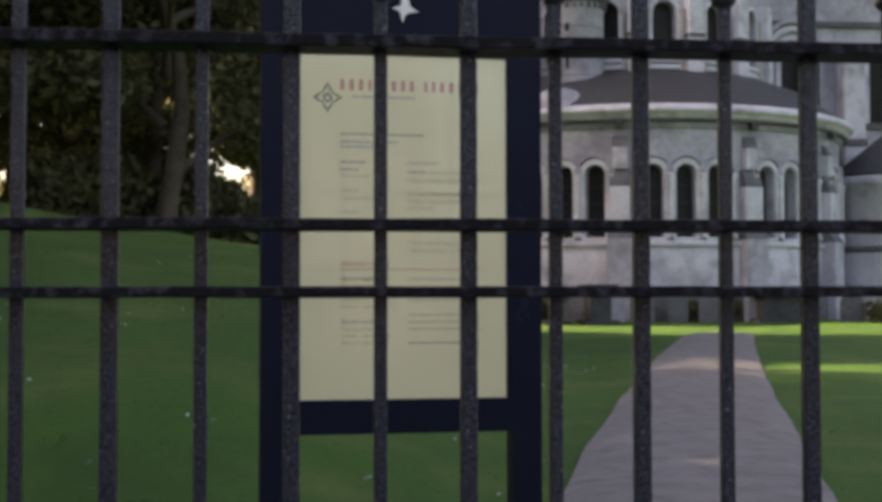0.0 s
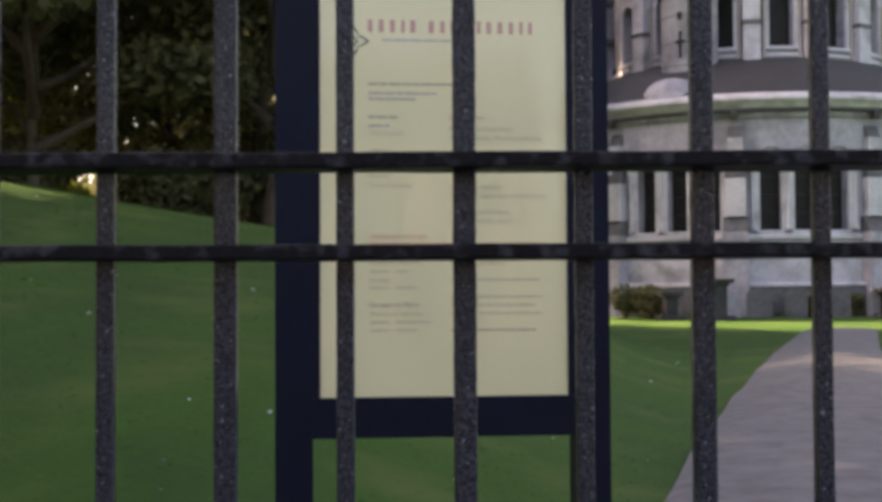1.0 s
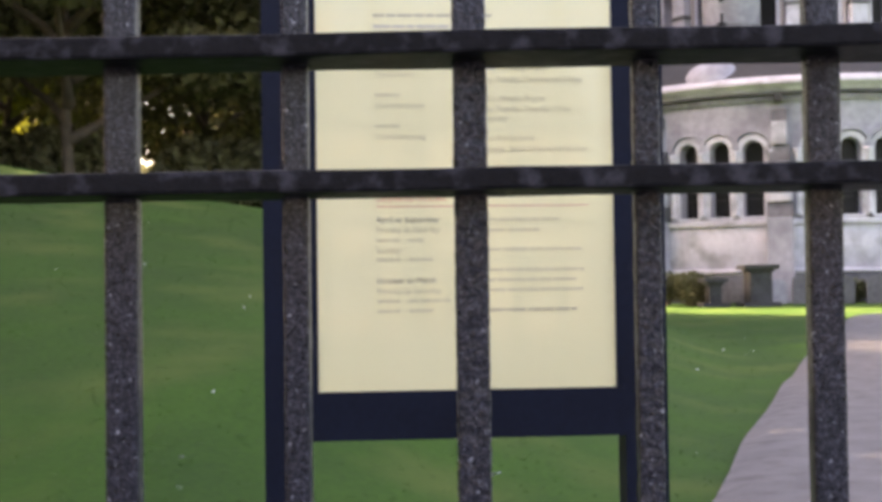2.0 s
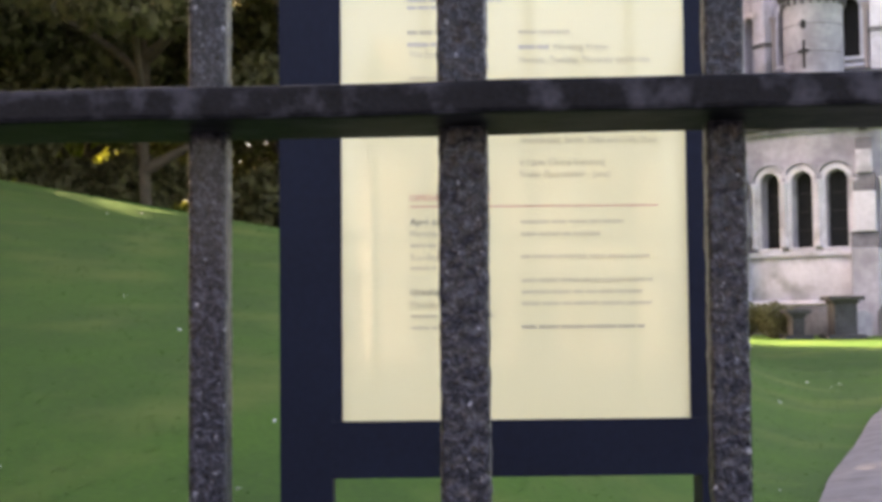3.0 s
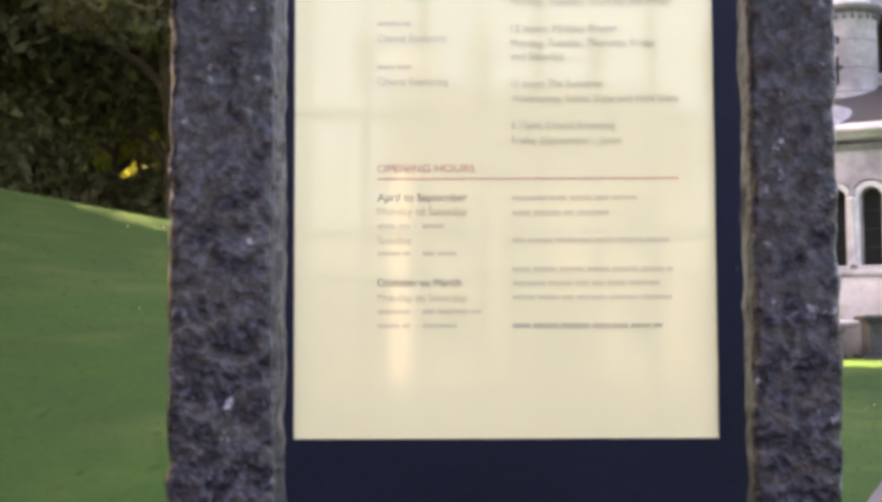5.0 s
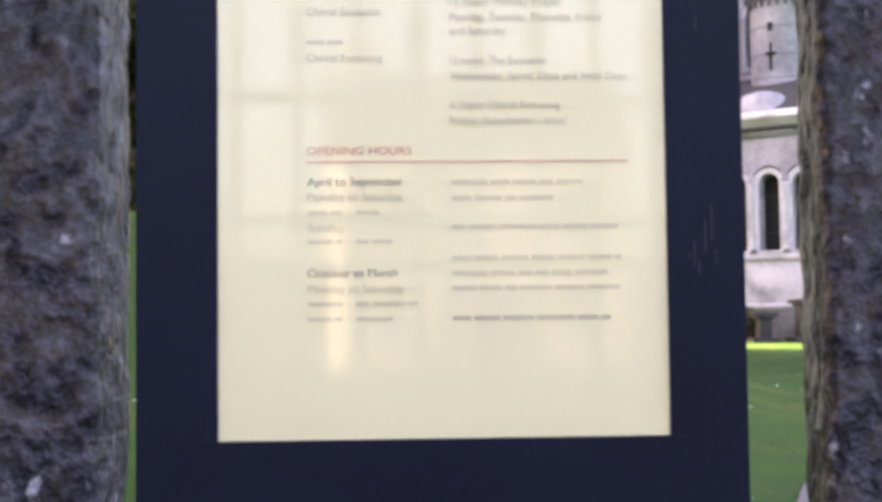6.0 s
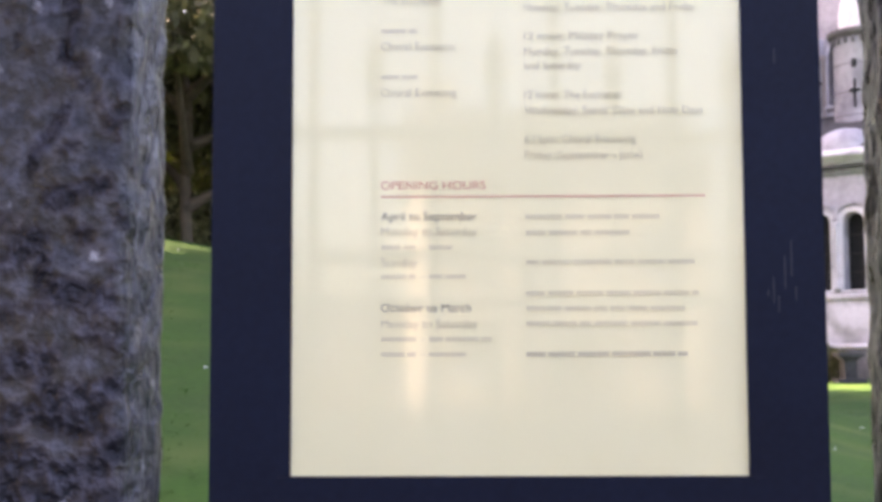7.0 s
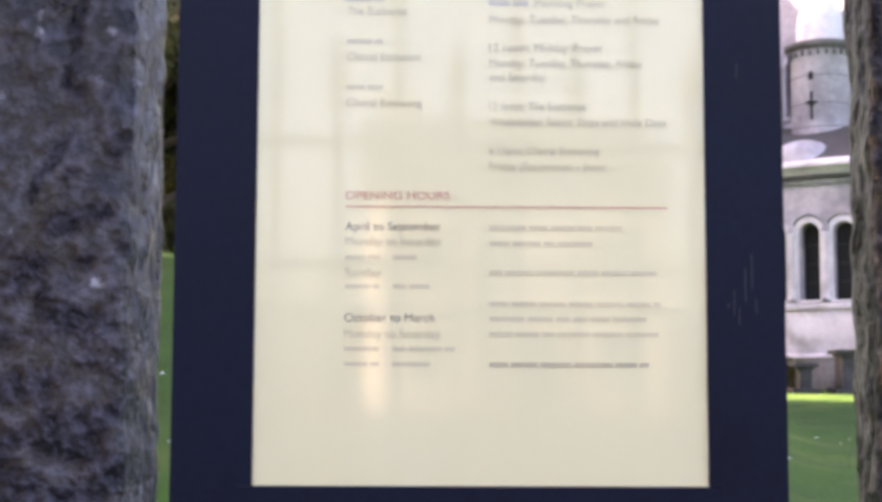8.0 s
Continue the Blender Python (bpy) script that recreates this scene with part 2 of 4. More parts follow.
def street_house(x0, x1, y, eaves):
    """A two-storey rendered house on the far side of the street."""
    h = thing("house", "pale cream rendered house on the far side of the street", "house", at=((x0 + x1) / 2, y, 0.045))
    w2 = (x1 - x0) / 2
    part("wall", box(-w2, w2, -7.0, 0.0, 0.0, eaves, 0.02), M_render, h)
    roof = [(-w2 - 0.3, -7.3, eaves), (w2 + 0.3, -7.3, eaves), (w2 + 0.3, 0.3, eaves), (-w2 - 0.3, 0.3, eaves), (-w2 - 0.3, -3.5, eaves + 2.6), (w2 + 0.3, -3.5, eaves + 2.6)]
    rf = part("roof", mesh_of(roof, [(0, 1, 5, 4), (2, 3, 4, 5), (0, 4, 3), (1, 2, 5), (3, 2, 1, 0)]), M_slate, h)
    part("chimney", box(-w2 + 0.3, -w2 + 1.2, -3.9, -3.1, eaves + 1.8, eaves + 3.5, 0.03), M_render, rf)
    part("downpipe", box(-w2 * 0.34, -w2 * 0.34 + 0.3, 0.0, 0.14, 0.0, eaves, 0.03), M_lead, h)
    door = part("door", box(-0.1, 0.9, 0.0, 0.06, 0.15, 2.25, 0.02), M_board, h, "dark painted panelled door")
    part("doorstep", box(-0.3, 1.1, 0.0, 0.4, -0.04, 0.14, 0.02), M_stone_dark, door)
    for cx in (-w2 * 0.68, w2 * 0.6):
        for z in (0.95, 3.75):
            win = part("window", box(cx - 0.45, cx + 0.45, 0.002, 0.03, z, z + 1.3, 0.005), M_window, h, "dark sash window")
            part("window_sill", box(cx - 0.55, cx + 0.55, 0.002, 0.12, z - 0.1, z - 0.002, 0.01), M_stone_pale, win)
            part("glazing_bar", box(cx - 0.45, cx + 0.45, 0.031, 0.045, z + 0.63, z + 0.67, 0.004), M_white, win)
    return h


street_house(2.2, 10.4, -34.0, 6.4)
# unseen wall, added to close the street and darken low reflections
street_wall = part("wall_south", box(-45, 45, -44.4, -44.0, -0.3, 3.0, 0.02), M_stone_dark)
tagged(street_wall, "plain weathered stone wall added out of view beyond the street", "wall", kind="structure")
pavement = part("pavement", box(-44, 44, -43.9, 0.25, -0.20, 0.045, 0.01), M_pave)
tagged(pavement, "grey street pavement in front of the railings", "pavement", kind="structure")
plinth_wall = part("plinth_wall", box(-14, 14, -0.16, 0.16, 0.0, 0.42, 0.015), M_stone_dark)
tagged(plinth_wall, "low weathered stone plinth under the railings", "plinth", kind="structure")

# ---- railing ----
PITCH = 0.12
railing = thing("iron_railing", "black painted wrought iron railing with hammered bars", "railing")


def hammered_bar(half_x, half_y, z0, z1, step_z, round_r, rough, seed):
    """An upright bar of rounded rectangular section, its faces dented by the hammer and thick paint."""
    ring = []
    per = 5 if step_z > 0.01 else 14
    for cx, cy, a0 in ((1, 1, 0), (-1, 1, 90), (-1, -1, 180), (1, -1, 270)):
        for k in range(4):
            a = radians(a0 + 30 * k)
            ring.append(((half_x - round_r) * cx + round_r * math.cos(a), (half_y - round_r) * cy + round_r * math.sin(a)))
        nx, ny = {(1, 1): (-1, 1), (-1, 1): (-1, -1), (-1, -1): (1, -1), (1, -1): (1, 1)}[(cx, cy)]
        ax, ay = ring[-1]
        na = radians(a0 + 90)
        bx, by = (half_x - round_r) * nx + round_r * math.cos(na), (half_y - round_r) * ny + round_r * math.sin(na)
        for k in range(1, per):
            ring.append((ax + (bx - ax) * k / per, ay + (by - ay) * k / per))
    n = len(ring)
    rows_n = max(2, int((z1 - z0) / step_z))
    verts, faces = [], []
    for r in range(rows_n + 1):
        z = z0 + (z1 - z0) * r / rows_n
        for x, y in ring:
            p = Vector((x * 110 + seed, y * 110, z * 85))
            big = noise.noise(p * 1.0)
            mid = noise.noise(p * 2.3 + Vector((3, 1, 7)))
            pit = noise.voronoi(p * 1.9)[0][0]
            d = rough * (0.35 * big + 0.45 * mid + 0.7 * (0.35 - min(pit, 0.7)))
            length = math.hypot(x, y)
            verts.append((x + x / length * d, y + y / length * d, z))
    for r in range(rows_n):
        for k in range(n):
            faces.append((r * n + k, r * n + (k + 1) % n, (r + 1) * n + (k + 1) % n, (r + 1) * n + k))
    faces.append(tuple(range(n - 1, -1, -1)))
    faces.append(tuple(range(rows_n * n, rows_n * n + n)))
    return mesh_of(verts, faces, True)


def finial_mesh(z):
    bm = bmesh.new()
    prof = [(0.008, 0.0), (0.017, 0.008), (0.019, 0.016), (0.010, 0.026), (0.012, 0.034), (0.024, 0.055), (0.021, 0.085), (0.010, 0.13), (0.0015, 0.165)]
    me = lathe([(r, z + h) for r, h in prof], (0, 0), 12)
    bm.from_mesh(me)
    return bm


thick_mesh = hammered_bar(0.0115, 0.0085, 0.40, 2.10, 0.012, 0.0024, 0.0008, 4.0)
thin_mesh = hammered_bar(0.0090, 0.0080, 0.40, 1.80, 0.012, 0.0024, 0.0007, 17.0)
close_mesh = hammered_bar(0.0115, 0.0085, 0.40, 2.10, 0.0012, 0.0022, 0.0012, 4.0)
close_thin = hammered_bar(0.0090, 0.0080, 0.40, 1.80, 0.0012, 0.0022, 0.0012, 17.0)
tip_mesh = None
for i in range(-26, 28):
    thick = i % 2 == 0
    me = {0: close_mesh, 1: close_thin}.get(i, thick_mesh if thick else thin_mesh)
    bar = part("bar", me, M_iron, railing)
    bar.location = (i * PITCH, 0, 0)
    if not thick:
        tip = part("finial", finial_mesh(1.795), M_iron, bar) if tip_mesh is None else part("finial", tip_mesh, M_iron, bar)
        tip_mesh = tip.data
for z, h in ((1.400, 0.0075), (1.490, 0.0075), (1.735, 0.0085), (0.52, 0.008)):
    bm = box(-3.3, 3.4, -0.045, 0.024, z - h, z + h, 0.0025)
    bmesh.ops.subdivide_edges(bm, edges=[e for e in bm.edges if abs(e.verts[0].co.x - e.verts[1].co.x) > 1], cuts=120, use_grid_fill=True)
    for v in bm.verts:
        v.co.z += 0.0012 * noise.noise((v.co.x * 9, z * 40, v.co.y * 20))
        v.co.y += 0.0015 * noise.noise((v.co.x * 7, z * 40, 5.0))
    part("rail", bm, M_rail, railing)

# ---- notice board ----
YB = 1.2094                                 # face of the sheet
board = thing("notice_board", "navy enamelled notice board on two posts with a cream service sheet", "notice board")
board.matrix_world = Matrix.Translation((0, YB, 0)) @ Matrix.Rotation(radians(5.6), 4, "Z") @ Matrix.Translation((0, -YB, 0))
for x0, x1 in ((-0.3295, -0.258), (0.247, 0.3165)):
    part("post", box(x0, x1, YB - 0.004, YB + 0.055, 0.0, 2.24, 0.0003), M_board, board)
part("back_panel", box(-0.2575, 0.2465, YB + 0.008, YB + 0.045, 1.088, 2.235, 0.002), M_board, board)
part("bottom_rail", box(-0.2580, 0.2470, YB - 0.004, YB + 0.0075, 1.088, 1.165), M_board, board)
part("header_panel", box(-0.2580, 0.2470, YB - 0.004, YB + 0.0075, 1.948, 2.235), M_board, board)
for x0, x1 in ((-0.2580, -0.2445), (0.2335, 0.2470)):
    part("side_bead", box(x0, x1, YB - 0.004, YB + 0.0075, 1.1655, 1.9475), M_board, board)
bm = flat_shape([(-0.010, 2.024), (-0.004, 2.040), (0.004, 2.046), (0.028, 2.050), (0.012, 2.058), (0.006, 2.066), (0.004, 2.084), (-0.006, 2.092),
                 (-0.012, 2.080), (-0.013, 2.064), (-0.034, 2.056), (-0.018, 2.050), (-0.014, 2.040)], YB - 0.0065, 0.002)
part("emblem", bm, M_white, board, "small white emblem shape")
sheet = part("sheet", box(-0.2443, 0.2333, YB, YB + 0.0075, 1.1655, 1.9475), M_paper, board, "cream printed service sheet")
INK = YB - 0.0006
for x, z0, z1 in ((0.262, 1.345, 1.372), (0.267, 1.335, 1.352), (0.274, 1.36, 1.395), (0.281, 1.372, 1.410), (0.256, 1.352, 1.358), (0.268, 1.60, 1.615), (0.285, 1.348, 1.362)):
    part("scratch", box(x, x + 0.0009, YB - 0.0044, YB - 0.0038, z0, z1), M_scratch, board, "pale scratch in the enamel")
glass = bpy.data.materials.new("clear_glazing")
glass.use_nodes = True
gt = glass.node_tree
gt.nodes.remove(gt.nodes["Principled BSDF"])
g_tr, g_gl, g_mx = (gt.nodes.new("ShaderNode" + k) for k in ("BsdfTransparent", "BsdfGlossy", "MixShader"))
g_gl.inputs["Roughness"].default_value = 0.05
g_mx.inputs[0].default_value = 0.025
gt.links.new(g_tr.outputs[0], g_mx.inputs[1])
gt.links.new(g_gl.outputs[0], g_mx.inputs[2])
gt.links.new(g_mx.outputs[0], gt.nodes["Material Output"].inputs["Surface"])
pane = part("glazing", box(-0.2443, 0.2333, YB - 0.0034, YB - 0.0018, 1.1655, 1.9475), glass, board, "clear glass pane over the sheet")
pane.visible_shadow = False


def lettering(text, x0, x1, z, mat, size=0.0128):
    cu = bpy.data.curves.new("lettering", "FONT")
    cu.body, cu.size, cu.extrude = text, size, 0.0002
    tmp = new("tmp_text", cu)
    bpy.context.view_layer.update()
    me = bpy.data.meshes.new_from_object(tmp.evaluated_get(bpy.context.evaluated_depsgraph_get()))
    bpy.data.objects.remove(tmp)
    xs = [v.co.x for v in me.vertices]
    k = (x1 - x0) / (max(xs) - min(xs))
    for v in me.vertices:
        v.co = Vector((x0 + (v.co.x - min(xs)) * k, INK - v.co.z, z - size * 0.33 + v.co.y))
    me.materials.clear()
    part("lettering", me, mat, sheet)


def word_bars(x0, x1, z, h, mat, seed, name="text_bar"):
    """A line of illegible print: bars as long as words."""
    rnd = random.Random(seed)
    bm, x = bmesh.new(), x0
    while x < x1 - 0.002:
        end = min(x1, x + rnd.uniform(0.012, 0.042))
        if x1 - end < 0.007:
            end = x1
        box(x, end, INK, INK + 0.0004, z - h / 2, z + h / 2, 0, bm)
        x = end + 0.0026
    part(name, bm, mat, sheet)


def bar_row(x0, x1, z, h, mat, name="rule"):
    part(name, box(x0, x1, INK, INK + 0.0004, z - h / 2, z + h / 2), mat, sheet)


def hours_line(z, x1, seed):
    word_bars(-0.150, -0.113, z, 0.0048, M_bar, seed)
    bar_row(-0.108, -0.104, z, 0.0012, M_bar, "dash")
    word_bars(-0.099, x1, z, 0.0048, M_bar, seed + 5)


# heading: emblem, title bars, subtitle
star = []
for k in range(4):
    a = math.pi / 2 * k + math.pi / 2
    star.append((0.033 * math.cos(a), 0.033 * math.sin(a)))
    for s in (0.3, 0.5, 0.7):
        b = a + math.pi / 2 * s
        r = 0.0150 + 0.006 * abs(s - 0.5) / 0.2
        star.append((r * math.cos(b), r * math.sin(b)))
sv, sf = [], []
for s, y in ((1.0, INK), (0.80, INK)):
    sv += [(-0.181 + x * s, y, 1.848 + z * s) for x, z in star]
n = len(star)
sf = [(k, (k + 1) % n, n + (k + 1) % n, n + k) for k in range(n)]
part("star_emblem", mesh_of(sv, sf), M_star, sheet, "four-pointed star outline")
inner = [(-0.181 + 0.012 * math.cos(math.pi / 2 * k), INK, 1.848 + 0.012 * math.sin(math.pi / 2 * k)) for k in range(4)]
inner += [(-0.181 + 0.007 * math.cos(math.pi / 2 * k), INK, 1.848 + 0.007 * math.sin(math.pi / 2 * k)) for k in range(4)]
part("star_centre", mesh_of(inner, [(k, (k + 1) % 4, 4 + (k + 1) % 4, 4 + k) for k in range(4)]), M_star, sheet)
rnd = random.Random(5)
x = -0.152
for word in (5, 3, 7):
    for k in range(word):
        wd = rnd.uniform(0.011, 0.0165)
        part("title_bar", box(x, x + wd * 0.62, INK, INK + 0.0004, 1.866, 1.890 + rnd.uniform(-0.001, 0.001)), M_title, sheet)
        x += wd + 0.0065
    x += 0.013
word_bars(-0.125, 0.02, 1.851, 0.005, M_faint, 3)
word_bars(-0.152, 0.040, 1.766, 0.0058, M_ink, 4)
for k, (z, x1, m) in enumerate(((1.748, -0.02, M_faint), (1.737, -0.06, M_faint), (1.702, -0.095, M_ink), (1.685, -0.111, M_faint))):
    word_bars(-0.152, x1, z, 0.006, m, 30 + k)
word_bars(0.002, 0.075, 1.702, 0.006, M_bar, 40)
word_bars(0.002, 0.045, 1.681, 0.006, M_faint, 41)
# services
lettering("Morning Prayer", 0.052, 0.130, 1.681, M_ink)
lettering("Monday, Tuesday, Thursday and Friday", 0.003, 0.187, 1.663, M_ink)
lettering("12 noon: Midday Prayer", 0.003, 0.126, 1.632, M_ink)
lettering("Monday, Tuesday, Thursday, Friday", 0.003, 0.168, 1.615, M_ink)
lettering("and Saturday", 0.003, 0.064, 1.600, M_ink)
lettering("12 noon: The Eucharist", 0.003, 0.107, 1.568, M_ink)
lettering("Wednesday, Saints' Days and Holy Days", 0.003, 0.193, 1.551, M_ink)
lettering("6.15pm: Choral Evensong", 0.003, 0.121, 1.520, M_ink)
lettering("Friday (September - June)", 0.003, 0.128, 1.503, M_ink)
lettering("The Eucharist", -0.150, -0.085, 1.671, M_ink)
word_bars(-0.150, -0.111, 1.638, 0.0048, M_bar, 50)
lettering("Choral Eucharist", -0.150, -0.070, 1.621, M_ink)
word_bars(-0.150, -0.111, 1.588, 0.0048, M_bar, 51)
lettering("Choral Evensong", -0.150, -0.069, 1.571, M_ink)
lettering("OPENING HOURS", -0.150, -0.039, 1.471, M_red, 0.0125)
bar_row(-0.150, 0.193, 1.459, 0.0016, M_red)
lettering("April to September", -0.150, -0.048, 1.438, M_bold)
lettering("Monday to Saturday", -0.150, -0.048, 1.422, M_ink)
hours_line(1.405, -0.074, 60)
lettering("Sunday", -0.150, -0.111, 1.389, M_ink)
hours_line(1.374, -0.060, 61)
lettering("October to March", -0.150, -0.055, 1.341, M_bold)
lettering("Monday to Saturday", -0.150, -0.048, 1.324, M_ink)
hours_line(1.308, -0.033, 62)
hours_line(1.292, -0.060, 63)
for k, (z, x1) in enumerate(((1.437, 0.145), (1.420, 0.113), (1.389, 0.181), (1.356, 0.185), (1.340, 0.170), (1.324, 0.183))):
    word_bars(0.003, x1, z, 0.0050, M_bar, 70 + k)
word_bars(0.003, 0.172, 1.292, 0.0050, M_ink, 80)

# ---- cathedral ----
CX, CY, R = 12.45, 50.0, 8.0
church = thing("cathedral", "pale grey limestone cathedral apse with round-arched windows and slate roofs", "church")


def on_ring(phi, r, z):
    """A place on a ring about the apse's axis; phi in radians from the side facing the street, to the right."""
    return (CX + r * math.sin(phi), CY - r * math.cos(phi), z)


def ring_wall(r, depth, phi0, phi1, z0, z1, openings):
    """A curved wall with round-arched openings (phi, half width, sill, spring) cut through, with their reveals."""
    cuts = {phi0, phi1}
    for p, hw, _, _ in openings:
        for k in range(13):
            cuts.add(p + hw / r * math.cos(math.pi * k / 12))
    for k in range(49):
        p = phi0 + (phi1 - phi0) * k / 48
        if all(abs(p - o[0]) > o[1] / r + 0.004 for o in openings):
            cuts.add(p)
    cuts = sorted(cuts)
    verts, faces = [], []

    def quad(*c):
        b = len(verts)
        verts.extend(c)
        faces.append((b, b + 1, b + 2, b + 3))

    for a, b in zip(cuts, cuts[1:]):
        mid = (a + b) / 2
        inside = [o for o in openings if abs(mid - o[0]) < o[1] / r]
        if inside:
            p, hw, sill, spring = inside[0]
            ta, tb = (spring + math.sqrt(max(0, hw * hw - ((q - p) * r) ** 2)) for q in (a, b))
            quad(on_ring(a, r, z0), on_ring(b, r, z0), on_ring(b, r, sill), on_ring(a, r, sill))
            quad(on_ring(a, r, ta), on_ring(b, r, tb), on_ring(b, r, z1), on_ring(a, r, z1))
            quad(on_ring(a, r, ta), on_ring(b, r, tb), on_ring(b, r - depth, tb), on_ring(a, r - depth, ta))
            quad(on_ring(a, r, sill), on_ring(b, r, sill), on_ring(b, r - depth, sill), on_ring(a, r - depth, sill))
        else:
            quad(on_ring(a, r, z0), on_ring(b, r, z0), on_ring(b, r, z1), on_ring(a, r, z1))
    for p, hw, sill, spring in openings:
        for s in (-1, 1):
            q = p + s * hw / r
            quad(on_ring(q, r, sill), on_ring(q, r - depth, sill), on_ring(q, r - depth, spring), on_ring(q, r, spring))
    quad(*(on_ring(phi0, q, z) for q, z in ((r, z0), (r - depth, z0), (r - depth, z1), (r, z1))))
    quad(*(on_ring(phi1, q, z) for q, z in ((r, z0), (r - depth, z0), (r - depth, z1), (r, z1))))
    return mesh_of(verts, faces)


def ring_band(r_in, r_out, z0, z1, phi0, phi1, bevel=0.03):
    prof = [(r_in, z0), (r_out - bevel, z0), (r_out, z0 + bevel), (r_out, z1 - bevel), (r_out - bevel, z1), (r_in, z1)]
    return lathe(prof, (CX, CY), 96, phi0, phi1, False)


def arch_moulding(r, phi, hw, sill, spring, width, proud):
    """A projecting band of stone round an arched opening."""
    line = [(-hw, sill)] + [(-hw, sill + (spring - sill) * k / 4) for k in range(1, 5)]
    line += [(-hw * math.cos(math.pi * k / 14), spring + hw * math.sin(math.pi * k / 14)) for k in range(1, 14)]
    line += [(hw, spring + (sill - spring) * k / 4) for k in range(0, 5)]
    verts, faces = [], []
    for u, z in line:
        if z >= spring and abs(u) < hw * 0.999:
            s = (hw + width) / hw
            uo, zo = u * s, spring + (z - spring) * s
        else:
            uo, zo = u + math.copysign(width, u), z
        verts += [on_ring(phi + u / r, r - 0.02, z), on_ring(phi + u / r, r + proud, z), on_ring(phi + uo / r, r + proud, zo), on_ring(phi + uo / r, r - 0.02, zo)]
    for k in range(len(line) - 1):
        for j in range(3):
            faces.append((k * 4 + j, k * 4 + j + 1, k * 4 + 5 + j, k * 4 + 4 + j))
    return mesh_of(verts, faces)


def pane_mesh(r, phi, hw, sill, spring):
    line = [(-hw, sill), (hw, sill)] + [(hw * math.cos(math.pi * k / 14), spring + hw * math.sin(math.pi * k / 14)) for k in range(15)]
    return mesh_of([on_ring(phi + u / r, r, z) for u, z in line], [tuple(range(len(line)))])


BAY = radians(30.1)
STEP = radians(8.0)
lights = [(b * BAY - 0.007 + s * STEP, 0.33, 3.52, 5.69) for b in (-2, -1, 0, 1, 2) for s in (-1, 0, 1)]
part("ambulatory_wall", ring_wall(R, 0.5, -1.45, 1.45, 0.3, 7.45, lights), M_stone, church)
for p, hw, sill, spring in lights:
    win = part("window", pane_mesh(R - 0.38, p, hw + 0.05, sill - 0.05, spring), M_window, church, "dark leaded round-arched window")
    part("window_surround", arch_moulding(R, p, hw + 0.02, sill, spring, 0.17, 0.09), M_stone_pale, win)
    part("window_sill", ring_band(R - 0.4, R + 0.12, sill - 0.12, sill - 0.004, p - 0.055, p + 0.055), M_stone_pale, win)
    part("hood_mould", arch_moulding(R, p, hw + 0.26, spring - 0.02, spring, 0.10, 0.14), M_stone, win)
    # leading bars of the window
    for z in (4.1, 4.7, 5.3):
        part("saddle_bar", ring_band(R - 0.37, R - 0.35, z, z + 0.03, p - hw / R, p + hw / R, 0.005), M_lead, win)


def shaft(phi, r, z0, z1, rad, mat):
    x, y, _ = on_ring(phi, r, 0)
    col = part("colonnette", lathe([(0.0, z0), (rad * 1.7, z0), (rad * 1.7, z0 + 0.10), (rad * 1.2, z0 + 0.18), (rad, z0 + 0.22), (rad, z1 - 0.30),
                                    (rad * 1.15, z1 - 0.28), (rad * 1.1, z1 - 0.24), (rad * 1.9, z1 - 0.08), (rad * 1.9, z1), (0.0, z1)], (x, y), 14), mat, church)
    return col


for b in (-2, -1, 0, 1, 2):
    for s in (-1.5, -0.5, 0.5, 1.5):
        shaft(b * BAY - 0.007 + s * STEP, R + 0.10, 3.5, 5.70, 0.075, M_stone_pale)
part("string_course", ring_band(R - 0.02, R + 0.16, 3.20, 3.40, -1.45, 1.45), M_stone_pale, church)
part("dado", ring_band(R - 0.02, R + 0.05, 1.81, 3.19, -1.45, 1.45, 0.01), M_stone_pale, church)
part("plinth_ledge", ring_band(R - 0.02, R + 0.30, 1.62, 1.80, -1.45, 1.45, 0.06), M_stone_pale, church)
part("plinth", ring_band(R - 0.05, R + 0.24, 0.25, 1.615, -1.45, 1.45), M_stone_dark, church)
part("corbel_band", ring_band(R - 0.02, R + 0.10, 7.25, 7.45, -1.45, 1.45), M_stone, church)
for k in range(-46, 47):
    part("corbel", ring_band(R + 0.05, R + 0.17, 7.30, 7.44, k * 0.031 - 0.008, k * 0.031 + 0.008, 0.02), M_stone, church) if abs(k) < 40 else None
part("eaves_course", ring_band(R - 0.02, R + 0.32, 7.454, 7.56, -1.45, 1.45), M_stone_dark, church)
part("cornice", lathe([(R - 0.05, 7.565), (R + 0.30, 7.565), (R + 0.34, 7.62), (R + 0.34, 7.68), (R + 0.50, 7.74), (R + 0.56, 7.80), (R + 0.56, 7.90), (R + 0.46, 7.93), (R + 0.46, 8.00), (R + 0.30, 8.06), (R - 0.1, 8.06)],
                      (CX, CY), 96, -1.45, 1.45, False), M_stone_pale, church)
part("ambulatory_roof", lathe([(R + 0.28, 8.065), (R + 0.05, 8.25), (R - 1.2, 9.15), (R - 2.6, 9.72), (5.15, 9.80)], (CX, CY), 96, -1.45, 1.45, False), M_slate, church)

